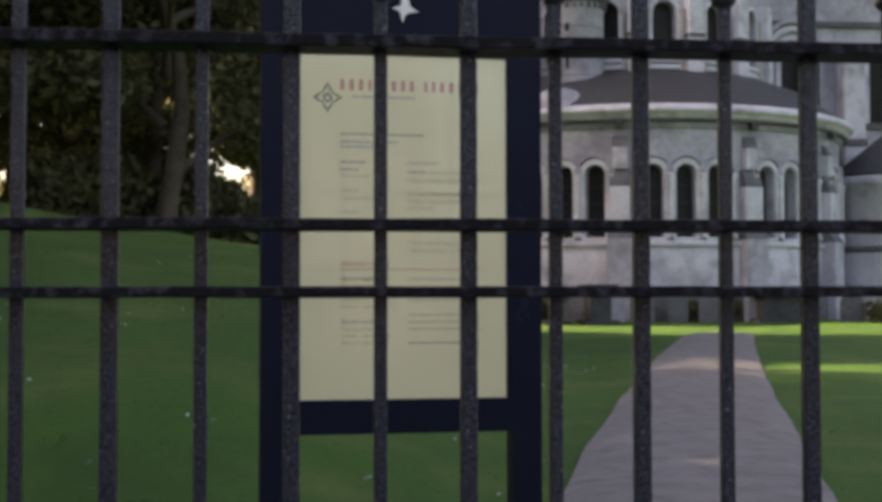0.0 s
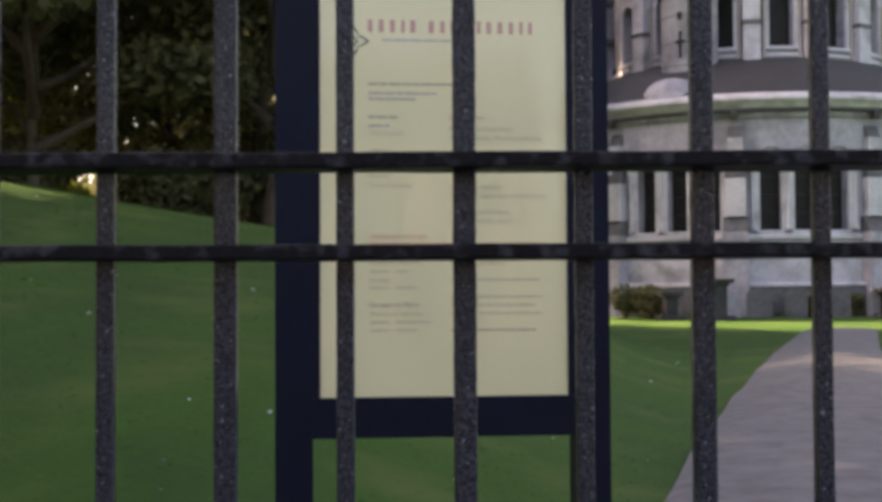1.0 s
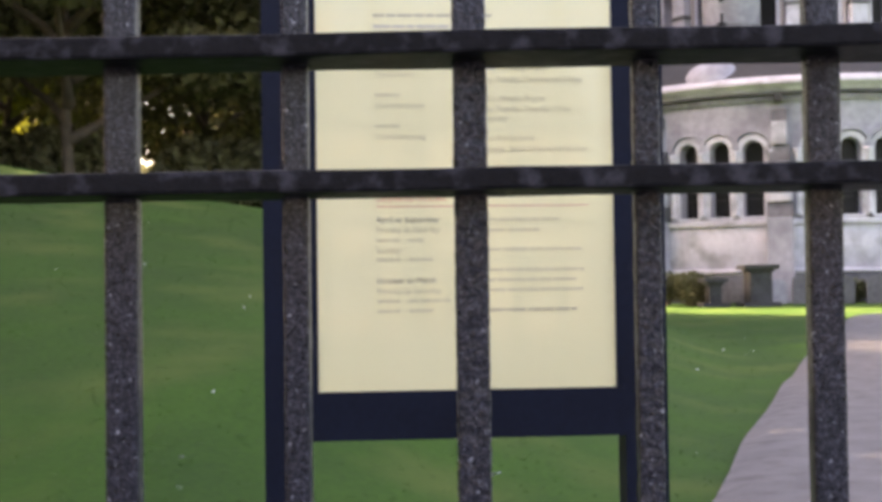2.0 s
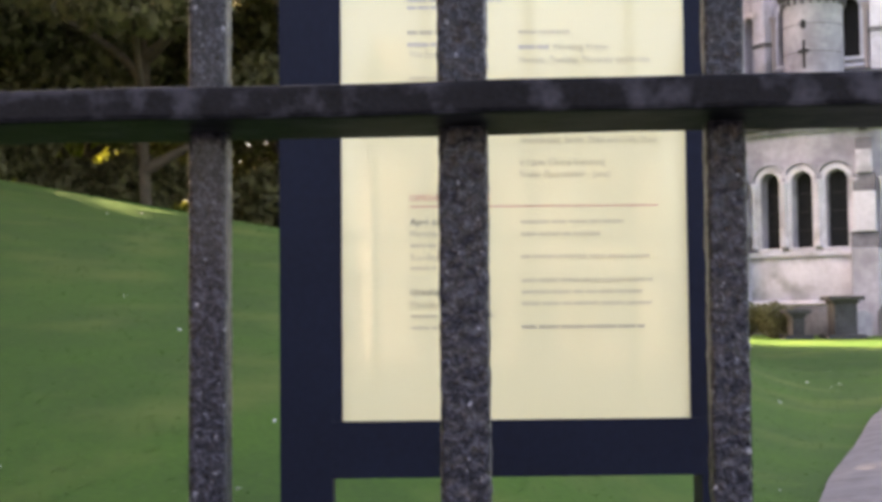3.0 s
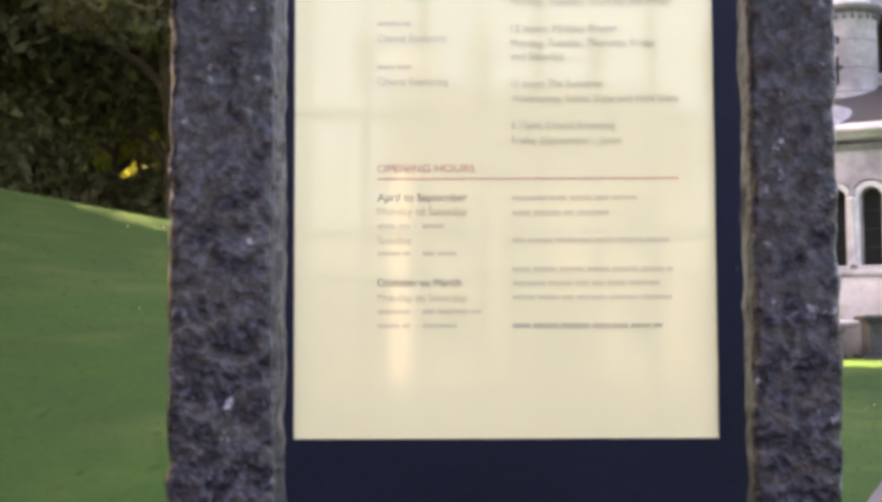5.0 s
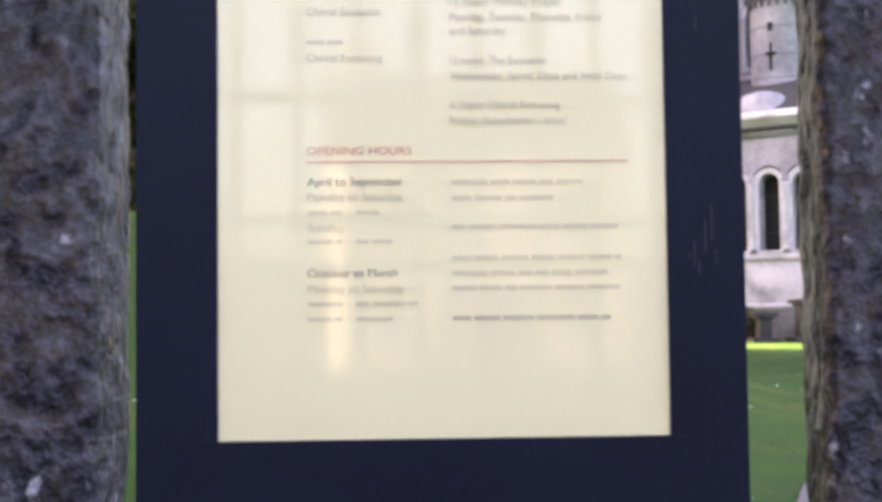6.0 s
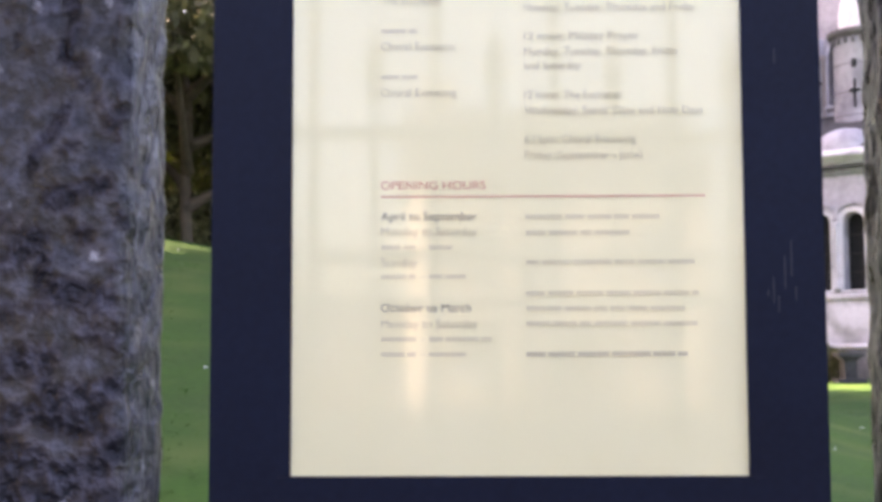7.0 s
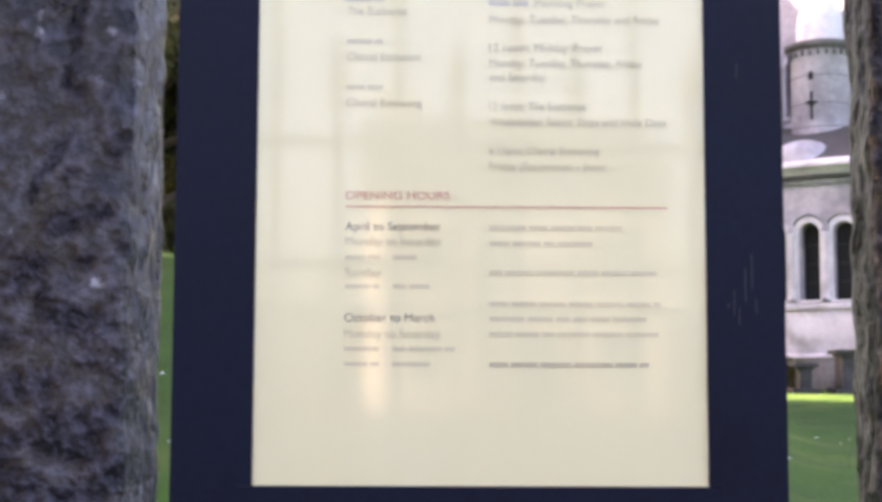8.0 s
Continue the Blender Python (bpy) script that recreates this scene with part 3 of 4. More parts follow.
# stepped buttresses between the bays
for p in (radians(a) for a in (-47.0, -16.4, 16.4, 47.0)):
    x, y, _ = on_ring(p, R, 0)
    but = part("buttress", box(-0.42, 0.42, -0.55, 0.2, 0.3, 3.45, 0.03), M_stone, church)
    but.matrix_local = Matrix.Translation((x, y, 0)) @ Matrix.Rotation(p, 4, "Z")
    for nm, x1, y0, z0, z1, m in (("buttress_stage", 0.34, -0.36, 3.97, 5.25, M_stone_pale), ("buttress_stage", 0.24, -0.24, 5.85, 6.60, M_stone_pale)):
        part(nm, box(-x1, x1, y0, 0.15, z0, z1, 0.025), m, but)
    for x1, y0, y1, z0, z1 in ((0.42, -0.55, -0.20, 3.455, 3.965), (0.34, -0.36, -0.10, 5.255, 5.845), (0.24, -0.24, -0.02, 6.605, 7.0)):
        bm = bmesh.new()
        bm.from_mesh(mesh_of([(-x1, y0, z0), (x1, y0, z0), (x1, 0.1, z0), (-x1, 0.1, z0), (-x1, y1, z1), (x1, y1, z1), (x1, 0.1, z1), (-x1, 0.1, z1)],
                             [(0, 1, 5, 4), (1, 2, 6, 5), (2, 3, 7, 6), (3, 0, 4, 7), (4, 5, 6, 7), (0, 3, 2, 1)]))
        part("weathering", bm, M_stone_dark, but)
    bm = box(-0.13, 0.13, -0.42, -0.18, 7.20, 7.46, 0.03)
    part("hopper_head", bm, M_lead, but)

# drum of the choir above
RD = 5.2
ups = [(radians(a), 0.42, 10.15, 11.85) for a in (-69, -46, -23, 0, 23, 46, 69)]
part("choir_wall", ring_wall(RD, 0.5, -1.5, 1.5, 9.6, 16.0, ups), M_stone, church)
for p, hw, sill, spring in ups:
    win = part("window", pane_mesh(RD - 0.38, p, hw + 0.05, sill - 0.05, spring), M_window, church, "dark tall round-arched window")
    part("window_surround", arch_moulding(RD, p, hw + 0.02, sill, spring, 0.16, 0.10), M_stone_pale, win)
    part("window_sill", ring_band(RD - 0.4, RD + 0.16, sill - 0.14, sill - 0.004, p - 0.12, p + 0.12), M_stone_pale, win)
for a in (-57.5, -34.5, -11.5, 11.5, 34.5, 57.5):
    p = radians(a)
    x, y, _ = on_ring(p, RD, 0)
    pier = part("choir_pier", box(-0.30, 0.30, -0.42, 0.2, 9.6, 12.6, 0.03), M_stone_pale, church)
    pier.matrix_local = Matrix.Translation((x, y, 0)) @ Matrix.Rotation(p, 4, "Z")
    part("band", box(-0.34, 0.34, -0.46, 0.2, 10.9, 11.05, 0.02), M_stone_dark, pier)
    for dx in (-0.42, 0.42):
        q = p + dx / RD
        sx, sy, _ = on_ring(q, RD + 0.12, 0)
        part("colonnette", lathe([(0.10, 9.7), (0.07, 9.9), (0.07, 11.7), (0.12, 11.85), (0.12, 11.95)], (sx, sy), 12), M_shaft, church)
part("choir_string", ring_band(RD - 0.02, RD + 0.14, 9.75, 9.9, -1.5, 1.5), M_stone_pale, church)
part("choir_cornice", ring_band(RD - 0.05, RD + 0.4, 16.0, 16.5, -1.5, 1.5, 0.1), M_stone_pale, church)
part("choir_roof", lathe([(RD + 0.4, 16.5), (0.05, 22.0)], (CX, CY), 48, -1.5, 1.5, False), M_slate, church)

# stair turret that rises from the ambulatory roof
TX, TY = 9.28, 45.2
turret = part("stair_turret", lathe([(1.0, 7.9), (1.0, 12.0), (1.04, 12.05)], (TX, TY), 40), M_stone, church)
part("half_dome", lathe([(1.04, 7.98), (1.03, 8.12), (0.97, 8.34), (0.84, 8.54), (0.62, 8.70), (0.34, 8.80), (0.0, 8.83)], (8.40, 43.78), 40), M_stone, turret)
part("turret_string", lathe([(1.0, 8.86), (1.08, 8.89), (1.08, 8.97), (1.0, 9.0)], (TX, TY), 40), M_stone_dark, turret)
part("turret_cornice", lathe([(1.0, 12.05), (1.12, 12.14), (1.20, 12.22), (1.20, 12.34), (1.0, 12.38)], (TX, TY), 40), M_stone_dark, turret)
for k in range(24):
    a = 2 * math.pi * k / 24
    part("corbel", lathe([(0.0, 11.84), (0.055, 11.86), (0.065, 12.06), (0.0, 12.07)], (TX + 1.05 * math.sin(a), TY - 1.05 * math.cos(a)), 6), M_stone_dark, turret)
part("turret_cap", lathe([(0.80, 12.38), (0.80, 13.0), (0.74, 13.4), (0.50, 13.9), (0.0, 14.3)], (TX, TY), 40), M_stone_pale, turret)
SX, SY = TX - 0.50, TY - 0.87                # the slits stand off the axis
part("cross_slit", box(SX - 0.04, SX + 0.04, SY - 0.03, SY + 0.1, 9.65, 10.6), M_window, turret)
part("cross_slit", box(SX - 0.16, SX + 0.16, SY - 0.105, SY + 0.1, 10.18, 10.27), M_window, turret)
part("round_light", box(SX - 0.09, SX + 0.09, SY - 0.05, SY + 0.1, 11.0, 11.3, 0.06), M_window, turret)
for z in (9.4, 10.2, 11.15):
    part("joint_band", lathe([(1.002, z), (1.007, z + 0.014), (1.002, z + 0.028)], (TX, TY), 40), M_stone_dark, turret)


def flat_wall(x0, x1, y, depth, z0, z1, openings):
    """An upright wall facing the street with round-arched openings (x, half width, sill, spring)."""
    cuts = {x0, x1}
    for p, hw, _, _ in openings:
        for k in range(13):
            cuts.add(p + hw * math.cos(math.pi * k / 12))
    cuts = sorted(cuts)
    verts, faces = [], []

    def quad(*c):
        b = len(verts)
        verts.extend(c)
        faces.append((b, b + 1, b + 2, b + 3))

    for a, b in zip(cuts, cuts[1:]):
        inside = [o for o in openings if abs((a + b) / 2 - o[0]) < o[1]]
        if inside:
            p, hw, sill, spring = inside[0]
            ta, tb = (spring + math.sqrt(max(0, hw * hw - (q - p) ** 2)) for q in (a, b))
            quad((a, y, z0), (b, y, z0), (b, y, sill), (a, y, sill))
            quad((a, y, ta), (b, y, tb), (b, y, z1), (a, y, z1))
            quad((a, y, ta), (b, y, tb), (b, y + depth, tb), (a, y + depth, ta))
            quad((a, y, sill), (b, y, sill), (b, y + depth, sill), (a, y + depth, sill))
        else:
            quad((a, y, z0), (b, y, z0), (b, y, z1), (a, y, z1))
    for p, hw, sill, spring in openings:
        for s in (-1, 1):
            quad((p + s * hw, y, sill), (p + s * hw, y + depth, sill), (p + s * hw, y + depth, spring), (p + s * hw, y, spring))
    for q in (x0, x1):
        quad((q, y, z0), (q, y + 14, z0), (q, y + 14, z1), (q, y, z1))
    quad((x0, y, z1), (x1, y, z1), (x1, y + 14, z1), (x0, y + 14, z1))
    return mesh_of(verts, faces)


def straight_arch(p, hw, sill, spring, y, width, proud):
    """A projecting round-arched band on a wall that faces the street."""
    arch = [(-hw, sill), (-hw, spring)] + [(-hw * math.cos(math.pi * k / 14), spring + hw * math.sin(math.pi * k / 14)) for k in range(1, 14)] + [(hw, spring), (hw, sill)]
    verts, faces = [], []
    for u, z in arch:
        s = (hw + width) / hw
        uo, zo = (u * s, spring + (z - spring) * s) if z > spring else (u + math.copysign(width, u), z)
        verts += [(p + u, y - 0.002, z), (p + u, y - proud, z), (p + uo, y - proud, zo), (p + uo, y - 0.002, zo)]
    for k in range(len(arch) - 1):
        for j in range(3):
            faces.append((k * 4 + j, k * 4 + j + 1, k * 4 + 5 + j, k * 4 + 4 + j))
    return mesh_of(verts, faces)


def straight_window(p, hw, sill, spring, y, parent, name="window"):
    line = [(-hw, sill), (hw, sill)] + [(hw * math.cos(math.pi * k / 14), spring + hw * math.sin(math.pi * k / 14)) for k in range(15)]
    win = part(name, mesh_of([(p + u, y + 0.35, z) for u, z in line], [tuple(range(len(line)))]), M_window, parent, "dark round-arched window")
    part("window_surround", straight_arch(p, hw, sill, spring, y, 0.2, 0.12), M_stone_pale, win)
    return win


left_open = [(7.75, 0.40, 8.9, 10.25), (5.6, 0.40, 8.9, 10.25)]
part("transept_wall", flat_wall(2.6, 9.6, 51.0, 0.5, 0.3, 15.0, left_open), M_stone, church)
for o in left_open:
    straight_window(*o, 51.0, church)
for z in (8.35, 11.4, 13.0):
    part("transept_string", box(2.6, 9.6, 50.8, 50.99, z, z + 0.22, 0.03), M_stone_dark, church)
for x in (8.65, 6.7):
    part("transept_shaft", lathe([(0.16, 8.6), (0.11, 8.75), (0.11, 11.0), (0.18, 11.2), (0.18, 11.35)], (x, 50.85), 14), M_shaft, church)
part("transept_buttress", box(8.9, 9.6, 50.2, 51.0, 0.3, 13.8, 0.04), M_stone_pale, church)
right_open = [(17.55, 0.28, 9.5, 10.7), (19.3, 0.45, 9.3, 11.6), (23.2, 0.6, 8.5, 11.0)]
part("transept_wall", flat_wall(17.0, 28.0, 50.5, 0.5, 0.3, 16.0, right_open), M_stone, church)
for o in right_open:
    straight_window(*o, 50.5, church)
for z in (8.4, 12.6):
    part("transept_string", box(17.0, 28.0, 50.3, 50.49, z, z + 0.25, 0.03), M_stone_dark, church)
for hw, wd, pr in ((0.80, 0.22, 0.22), (1.12, 0.16, 0.34)):
    part("arch_moulding", straight_arch(19.3, hw, 9.0, 11.6, 50.5, wd, pr), M_stone_pale if hw < 1 else M_stone, church)
for x in (21.6, 24.6):
    bt = part("transept_buttress", box(x - 0.45, x + 0.45, 49.5, 50.49, 0.3, 11.5, 0.05), M_stone_pale, church)
    part("weathering", box(x - 0.5, x + 0.5, 49.4, 50.49, 7.6, 7.9, 0.05), M_stone_dark, bt)
part("nave", box(8.6, 16.6, 51.6, 78.0, 0.3, 20.0, 0.05), M_stone, church)
part("vestry_apse", lathe([(2.0, 0.3), (2.0, 5.7), (2.2, 5.8), (2.2, 6.1), (2.0, 6.2)], (22.3, 48.2), 48), M_stone_pale, church)
part("vestry_roof", lathe([(2.2, 6.2), (0.0, 8.0)], (22.3, 48.2), 48), M_slate, church)
part("vestry_string", lathe([(2.0, 3.2), (2.15, 3.25), (2.15, 3.4), (2.0, 3.45)], (22.3, 48.2), 48), M_stone_dark, church)

# ---- tombs and shrubs before the apse ----


def table_tomb(x, y, w, d, h, label, slab):
    z = ground_z(x, y)
    t = thing("table_tomb", label, "tomb", "tombs before the apse", at=(x, y, z))
    part("plinth", box(-w / 2 - 0.12, w / 2 + 0.12, -d / 2 - 0.1, d / 2 + 0.1, -0.15, 0.12, 0.02), M_tomb, t)
    part("chest", box(-w / 2 + 0.1, w / 2 - 0.1, -d / 2 + 0.1, d / 2 - 0.1, 0.121, h - 0.221, 0.02), M_tomb, t)
    part("moulding", box(-w / 2 + 0.04, w / 2 - 0.04, -d / 2 + 0.04, d / 2 - 0.04, h - 0.22, h - 0.131, 0.02), M_tomb, t)
    part("slab", box(-w / 2 - 0.08, w / 2 + 0.08, -d / 2 - 0.08, d / 2 + 0.08, h - 0.13, h, 0.02), slab, t, "dark flat top slab")
    return t


table_tomb(8.76, 39.4, 0.86, 1.2, 1.25, "dark table tomb with a black slab on the grass", M_lead)
table_tomb(7.44, 39.6, 0.56, 1.0, 0.88, "small weathered table tomb on the lawn", M_tomb)
table_tomb(15.0, 40.3, 1.5, 0.9, 0.95, "weathered chest tomb before the apse", M_tomb)


def headstone(x, y, w, h, lean):
    z = ground_z(x, y)
    pts = [(-w / 2, -0.15), (w / 2, -0.15), (w / 2, h * 0.75)] + [(w / 2 * math.cos(math.pi * k / 10), h * 0.75 + h * 0.25 * math.sin(math.pi * k / 10)) for k in range(1, 10)] + [(-w / 2, h * 0.75)]
    ob = part("headstone", flat_shape(pts, -0.07, 0.14), M_stone_dark if int(x * 10) % 2 else M_stone)
    ob.matrix_world = pose(x, y, z, lean, 0, 0)
    return tagged(ob, "weathered grey headstone standing against the apse", "headstone", "headstones before the apse")


for x, y, w_, h_, l_ in ((10.5, 40.6, 0.8, 0.95, -4), (11.7, 40.7, 0.7, 0.85, 3), (12.9, 40.6, 1.0, 0.9, -3), (14.4, 40.7, 0.75, 0.95, 2), (15.3, 40.9, 0.9, 0.8, -5), (9.6, 40.8, 0.7, 0.8, 4), (17.9, 41.3, 0.8, 0.9, 3)):
    headstone(x, y, w_, h_, l_)


def leaf_cloud(rng, lobes, per, size):
    """Many small bent leaves over a set of uneven lobes (centre, radii)."""
    out_v, out_f, base = [], [], 0
    for (cx, cy, cz), (rx, ry, rz) in lobes:
        d = rng.normal(size=(per, 3))
        d /= np.linalg.norm(d, axis=1)[:, None]
        rad = 1.0 - 0.55 * rng.random(per) ** 2
        c = d * rad[:, None] * (rx, ry, rz) + (cx, cy, cz)
        a = rng.normal(size=(per, 3))
        a /= np.linalg.norm(a, axis=1)[:, None]
        b = np.cross(a, rng.normal(size=(per, 3)))
        b /= np.linalg.norm(b, axis=1)[:, None]
        s = (size * (0.6 + 0.8 * rng.random(per)))[:, None]
        quad = np.stack([c - a * s, c + b * s * 0.5 + d * s * 0.15, c + a * s, c - b * s * 0.5 + d * s * 0.15], 1)
        out_v.append(quad.reshape(-1, 3))
        out_f.append(np.arange(per * 4).reshape(-1, 4) + base)
        base += per * 4
    v, f = np.concatenate(out_v), np.concatenate(out_f)
    me = bpy.data.meshes.new("leaves")
    me.vertices.add(len(v))
    me.vertices.foreach_set("co", v.ravel())
    me.loops.add(f.size)
    me.loops.foreach_set("vertex_index", f.ravel().astype(np.int32))
    me.polygons.add(len(f))
    me.polygons.foreach_set("loop_start", np.arange(0, f.size, 4, dtype=np.int32))
    me.update(calc_edges=True)
    return me


def limb(a, b, r0, r1, seed, steps=6, sides=9):
    """A tapering, slightly wandering branch."""
    a, b = Vector(a), Vector(b)
    along = (b - a).normalized()
    u = along.orthogonal().normalized()
    v = along.cross(u)
    verts, faces = [], []
    for k in range(steps + 1):
        f = k / steps
        c = a.lerp(b, f) + (u * noise.noise((seed, f * 2.0, 0)) + v * noise.noise((seed, f * 2.0, 9))) * (b - a).length * 0.07 * math.sin(math.pi * f)
        r = r0 + (r1 - r0) * f
        if k == 0:
            r *= 1.25
        for j in range(sides):
            t = 2 * math.pi * j / sides
            verts.append(c + (u * math.cos(t) + v * math.sin(t)) * r * (1 + 0.12 * noise.noise((seed + j, f * 4, 1))))
    for k in range(steps):
        for j in range(sides):
            faces.append((k * sides + j, k * sides + (j + 1) % sides, (k + 1) * sides + (j + 1) % sides, (k + 1) * sides + j))
    return mesh_of(verts, faces, True)


def tree(x, y, height, spread, clear, seed, label, mat, per=1350, leaf=0.15):
    rng = np.random.default_rng(seed)
    rnd = random.Random(seed)
    z = ground_z(x, y)
    t = thing("tree", label, "tree", "trees on the bank", at=(x, y, z))
    part("trunk", limb((0, 0, -0.2), (rnd.uniform(-0.4, 0.4), rnd.uniform(-0.3, 0.3), height * 0.8), 0.22 * height / 12, 0.05, seed, 10, 12), M_bark, t)
    lobes = []
    for k in range(9):
        a = 2.4 * k + rnd.uniform(-0.3, 0.3)
        h = clear + (height - clear) * (k + 0.5) / 9
        reach = spread * (1.0 - 0.55 * abs((k + 0.5) / 9 - 0.35))
        tip = (reach * math.cos(a) * 0.75, reach * math.sin(a) * 0.75, h + rnd.uniform(0, 0.8))
        part("limb", limb((0, 0, max(1.0, h - 1.8)), tip, 0.11, 0.03, seed + k, 5, 7), M_bark, t)
        s = rnd.uniform(0.75, 1.15)
        lobes.append((tip, (spread * 0.48 * s, spread * 0.48 * s, (height - clear) * 0.17 * s)))
    lobes.append(((0, 0, height - 1.0), (spread * 0.5, spread * 0.5, 1.6)))
    part("crown", leaf_cloud(rng, lobes, per, leaf), mat, t)
    return t


tree(-3.4, 27.0, 13, 4.2, 2.6, 11, "dark broad-leaved tree on the bank above the lawn", M_leaf)
tree(-8.2, 26.0, 7.0, 4.6, 2.2, 12, "dark broad-leaved tree on the bank above the lawn", M_leaf)
tree(-12.5, 29.0, 6.5, 3.6, 2.4, 13, "dark broad-leaved tree on the bank above the lawn", M_leaf)
tree(-6.4, 31.6, 8.5, 4.0, 1.6, 14, "olive-leaved tree behind the bank's crest", M_leaf_olive)
tree(-0.6, 30.8, 15, 4.0, 5.6, 15, "tall dark tree beside the notice board's line", M_leaf)
tree(-16.5, 25.0, 6.5, 3.6, 2.2, 16, "dark broad-leaved tree on the bank above the lawn", M_leaf)
tree(-12.6, 34.6, 7.5, 4.5, 2.6, 17, "olive-leaved tree behind the bank's crest", M_leaf_olive)
# the next three stand out of view, added to keep sun off the near lawn
tree(-12.5, 15.0, 15, 4.6, 4.6, 18, "high-crowned tree added out of view to shade the lawn", M_leaf)
tree(-13.5, 10.0, 15, 4.8, 4.4, 19, "high-crowned tree added out of view to shade the lawn", M_leaf)
tree(-15.0, 18.0, 14, 5.2, 4.0, 20, "dark broad-leaved tree on the bank above the lawn", M_leaf)
# three trees added behind the board's line to keep sun off church and tombs
tree(-2.5, 50.8, 19, 5.2, 6.0, 21, "tall clear-stemmed tree added near the transept to shade its wall", M_leaf, 5200, 0.2)
tree(-5.2, 46.5, 18, 4.6, 4.6, 24, "tall dense tree added near the transept to shade the tombs", M_leaf, 5200, 0.2)
tree(2.8, 46.0, 15, 2.7, 2.6, 25, "dense tree added close by the transept to shade the apse", M_leaf, 2600, 0.16)
tree(-14.6, 44.5, 8.2, 2.8, 0.8, 61, "yellow-green sunlit tree beyond the bank", M_leaf_sunny, 2600, 0.2)
tree(-17.6, 45.5, 9.0, 3.0, 0.6, 62, "yellow-green sunlit tree beyond the bank", M_leaf_sunny, 2600, 0.2)
tree(-4.2, 30.8, 14, 3.8, 5.2, 23, "dark broad-leaved tree behind the bank", M_leaf)
# another unseen tree, added to shade the lawn
tree(-13.0, 4.0, 15, 5.0, 6.0, 22, "high-crowned tree added out of view to shade the lawn", M_leaf)

# unseen row, added to block the sun; gaps and heights shape the lit grass
for k, (y, h, cl) in enumerate(((-22.5, 16, 3.0), (-18.0, 17, 3.0), (-13.5, 17, 3.0), (-9.0, 17, 3.0), (-4.0, 18, 3.0), (0.5, 18, 3.0), (5.0, 18, 3.0), (9.5, 18, 3.0), (14.0, 18, 3.0), (19.0, 16.2, 3.0), (27.5, 8.5, 2.5), (32.0, 12, 3.0), (36.5, 10, 3.0))):
    tree(-21.0 - 0.8 * (k % 2), y, h, 4.4, cl, 40 + k, "tall dense tree added out of view to shade lawn and street", M_leaf, 2600, 0.24)


def shrub(x, y, w_, h_, seed, mat, label="dark evergreen shrub under the trees"):
    rng, rnd = np.random.default_rng(seed), random.Random(seed)
    s = thing("shrub", label, "shrub", "shrubs", at=(x, y, ground_z(x, y)))
    lobes = [((rnd.uniform(-0.6, 0.6) * w_, rnd.uniform(-0.4, 0.4) * w_, h_ * rnd.uniform(0.25, 0.7)), (w_ * rnd.uniform(0.35, 0.6), w_ * 0.5, h_ * rnd.uniform(0.3, 0.45))) for _ in range(6)]
    for k in range(4):
        part("stem", limb((0, 0, -0.1), tuple(lobes[k][0]), 0.05, 0.015, seed + k, 4, 6), M_bark, s)
    part("foliage", leaf_cloud(rng, lobes, 900 if w_ > 1 else 300, 0.13 if w_ > 1 else 0.06), mat, s)
    return s


for k, (x, y, w_, h_) in enumerate(((-2.2, 29.5, 1.9, 2.4), (-12.2, 26.4, 2.0, 2.2), (-5.2, 28.6, 2.0, 2.0), (-9.8, 28.0, 2.0, 1.5), (-13.5, 26.5, 2.3, 2.2), (-6.3, 30.5, 1.7, 2.6), (-16.5, 29.0, 2.5, 3.0), (-4.0, 35.0, 2.2, 2.6), (-0.2, 36.0, 2.0, 2.6), (-19.5, 26.0, 2.6, 3.0))):
    shrub(x, y, w_, h_, 100 + k, M_leaf_olive if k == 5 else M_leaf)
for k, (x, y, w_, h_) in enumerate(((12.2, 41.2, 0.5, 0.8), (18.6, 40.2, 0.7, 0.9), (13.7, 41.1, 0.45, 0.7), (6.9, 40.5, 0.9, 1.15), (6.3, 41.4, 0.8, 1.0))):
    shrub(x, y, w_, h_, 130 + k, M_leaf, "low green shrub at the foot of the apse")

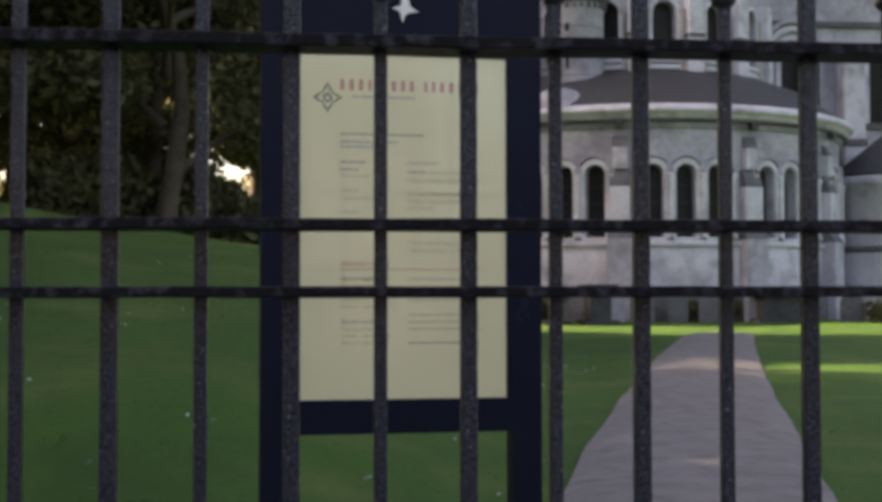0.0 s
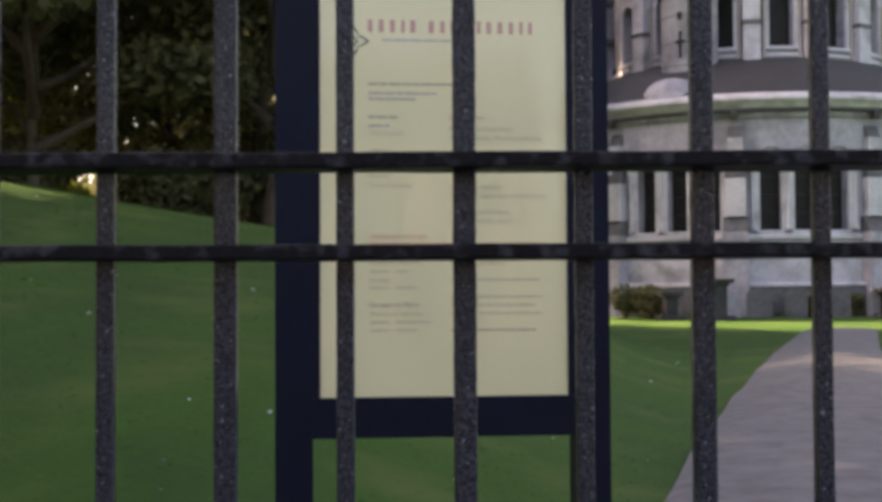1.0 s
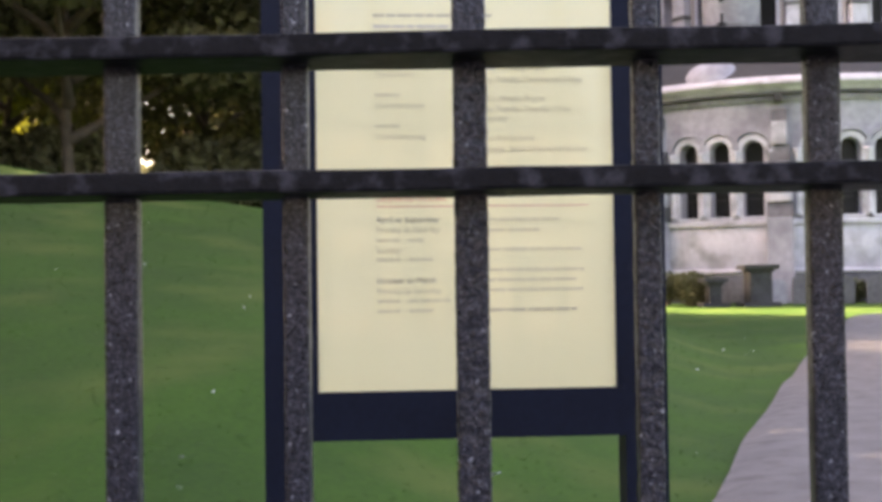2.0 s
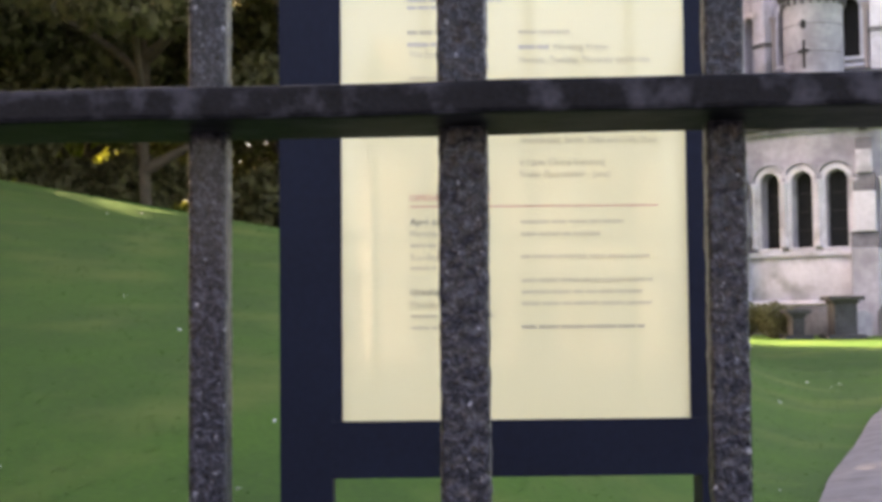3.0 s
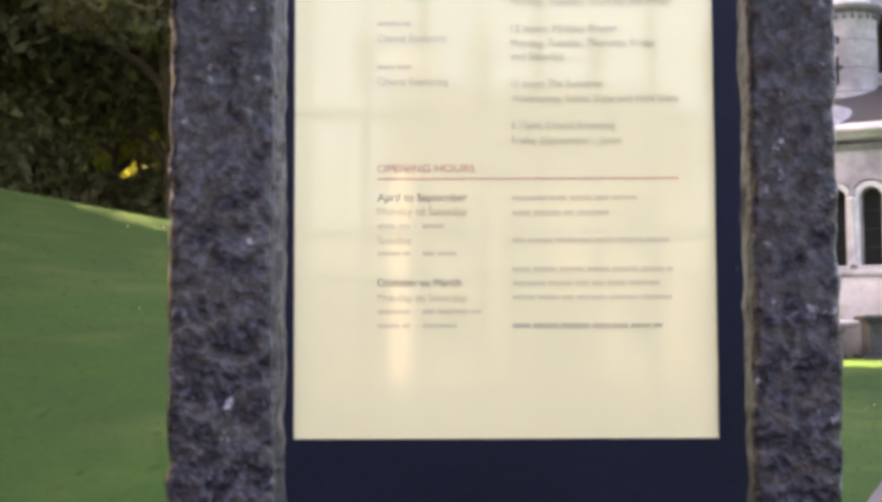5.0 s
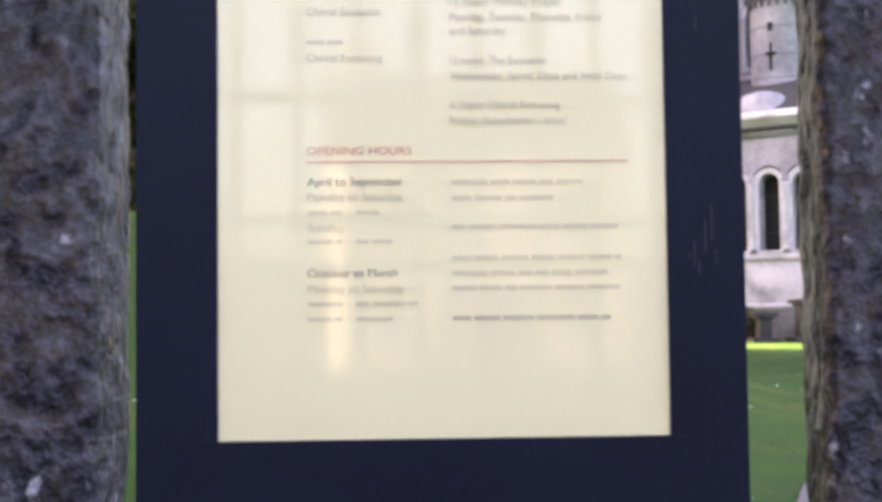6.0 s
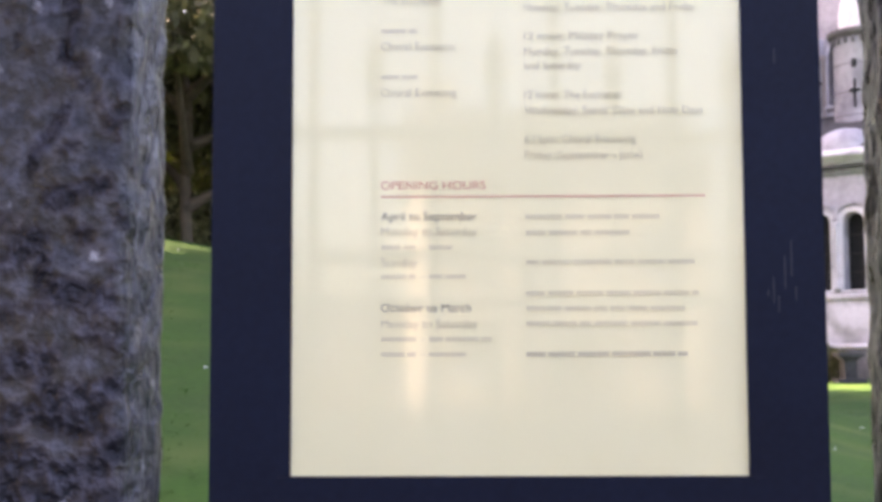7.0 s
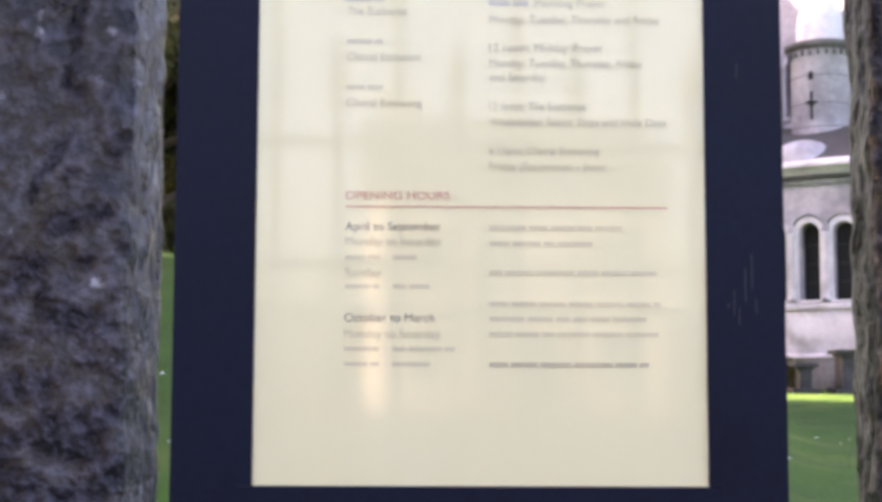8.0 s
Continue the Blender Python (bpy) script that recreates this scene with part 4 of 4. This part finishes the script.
# far woods that close the view between and behind
rng = np.random.default_rng(77)
rnd = random.Random(77)
lobes = [((-75 + 4.5 * k + rnd.uniform(-1, 1), 75 + rnd.uniform(-6, 8), rnd.uniform(2.5, 5)), (4.0, 4.0, rnd.uniform(3.5, 5))) for k in range(18)]
lobes += [((34 + 5 * k, 70 + rnd.uniform(-6, 8), rnd.uniform(3, 7)), (4.5, 4.5, rnd.uniform(4, 6))) for k in range(10)]
woods = part("woods", leaf_cloud(rng, lobes, 1300, 0.42), M_leaf)
tagged(woods, "dark distant woodland beyond the churchyard", "woods", kind="stuff")

# grass on the nearer lawn
count = 32000
gxs = rng.uniform(-9, 9, count)
gys = 4.0 + 26.0 * rng.random(count) ** 1.6
keep = []
for x, y in zip(gxs, gys):
    if abs(x - path_x(y)) > 0.80 + 0.003 * y + 0.09 * math.sin(x * 9 + y * 5):
        keep.append((x, y, ground_z(x, y)))
c = np.array(keep) + (0, 0, 0.006)
n = len(c)
ang = rng.uniform(0, 2 * math.pi, n)
wid = 0.004 + 0.004 * rng.random(n) + 0.0004 * c[:, 1]
hgt = 0.018 + 0.018 * rng.random(n)
side = np.stack([np.cos(ang) * wid, np.sin(ang) * wid, np.zeros(n)], 1)
tipv = np.stack([rng.normal(0, 0.035, n), rng.normal(0, 0.035, n), hgt * 0.25], 1)
v = np.stack([c - side, c + side, c + tipv], 1).reshape(-1, 3)
me = bpy.data.meshes.new("grass")
me.vertices.add(len(v))
me.vertices.foreach_set("co", v.ravel())
me.loops.add(3 * n)
me.loops.foreach_set("vertex_index", np.arange(3 * n, dtype=np.int32))
me.polygons.add(n)
me.polygons.foreach_set("loop_start", np.arange(0, 3 * n, 3, dtype=np.int32))
me.update(calc_edges=True)
grass = part("grass", me, M_grass)
tagged(grass, "short mown green grass blades on the lawn", "grass", kind="stuff")

# fallen leaves and daisies
verts, faces = [], []
for _ in range(100):
    x, y = rnd.uniform(-6, 5), 5 + 18 * rnd.random() ** 1.4
    if abs(x - path_x(y)) < 1.1:
        continue
    z = ground_z(x, y) + 0.045
    a, s = rnd.uniform(0, 6.28), rnd.uniform(0.012, 0.024)
    b = len(verts)
    for k in range(5):
        verts.append((x + s * math.cos(a + k * 1.2566), y + s * math.sin(a + k * 1.2566), z + rnd.uniform(-0.008, 0.01)))
    faces.append(tuple(range(b, b + 5)))
daisies = part("fallen_petals", mesh_of(verts, faces), M_stone_pale)
tagged(daisies, "pale fallen leaves scattered over the lawn", "leaves", kind="stuff")
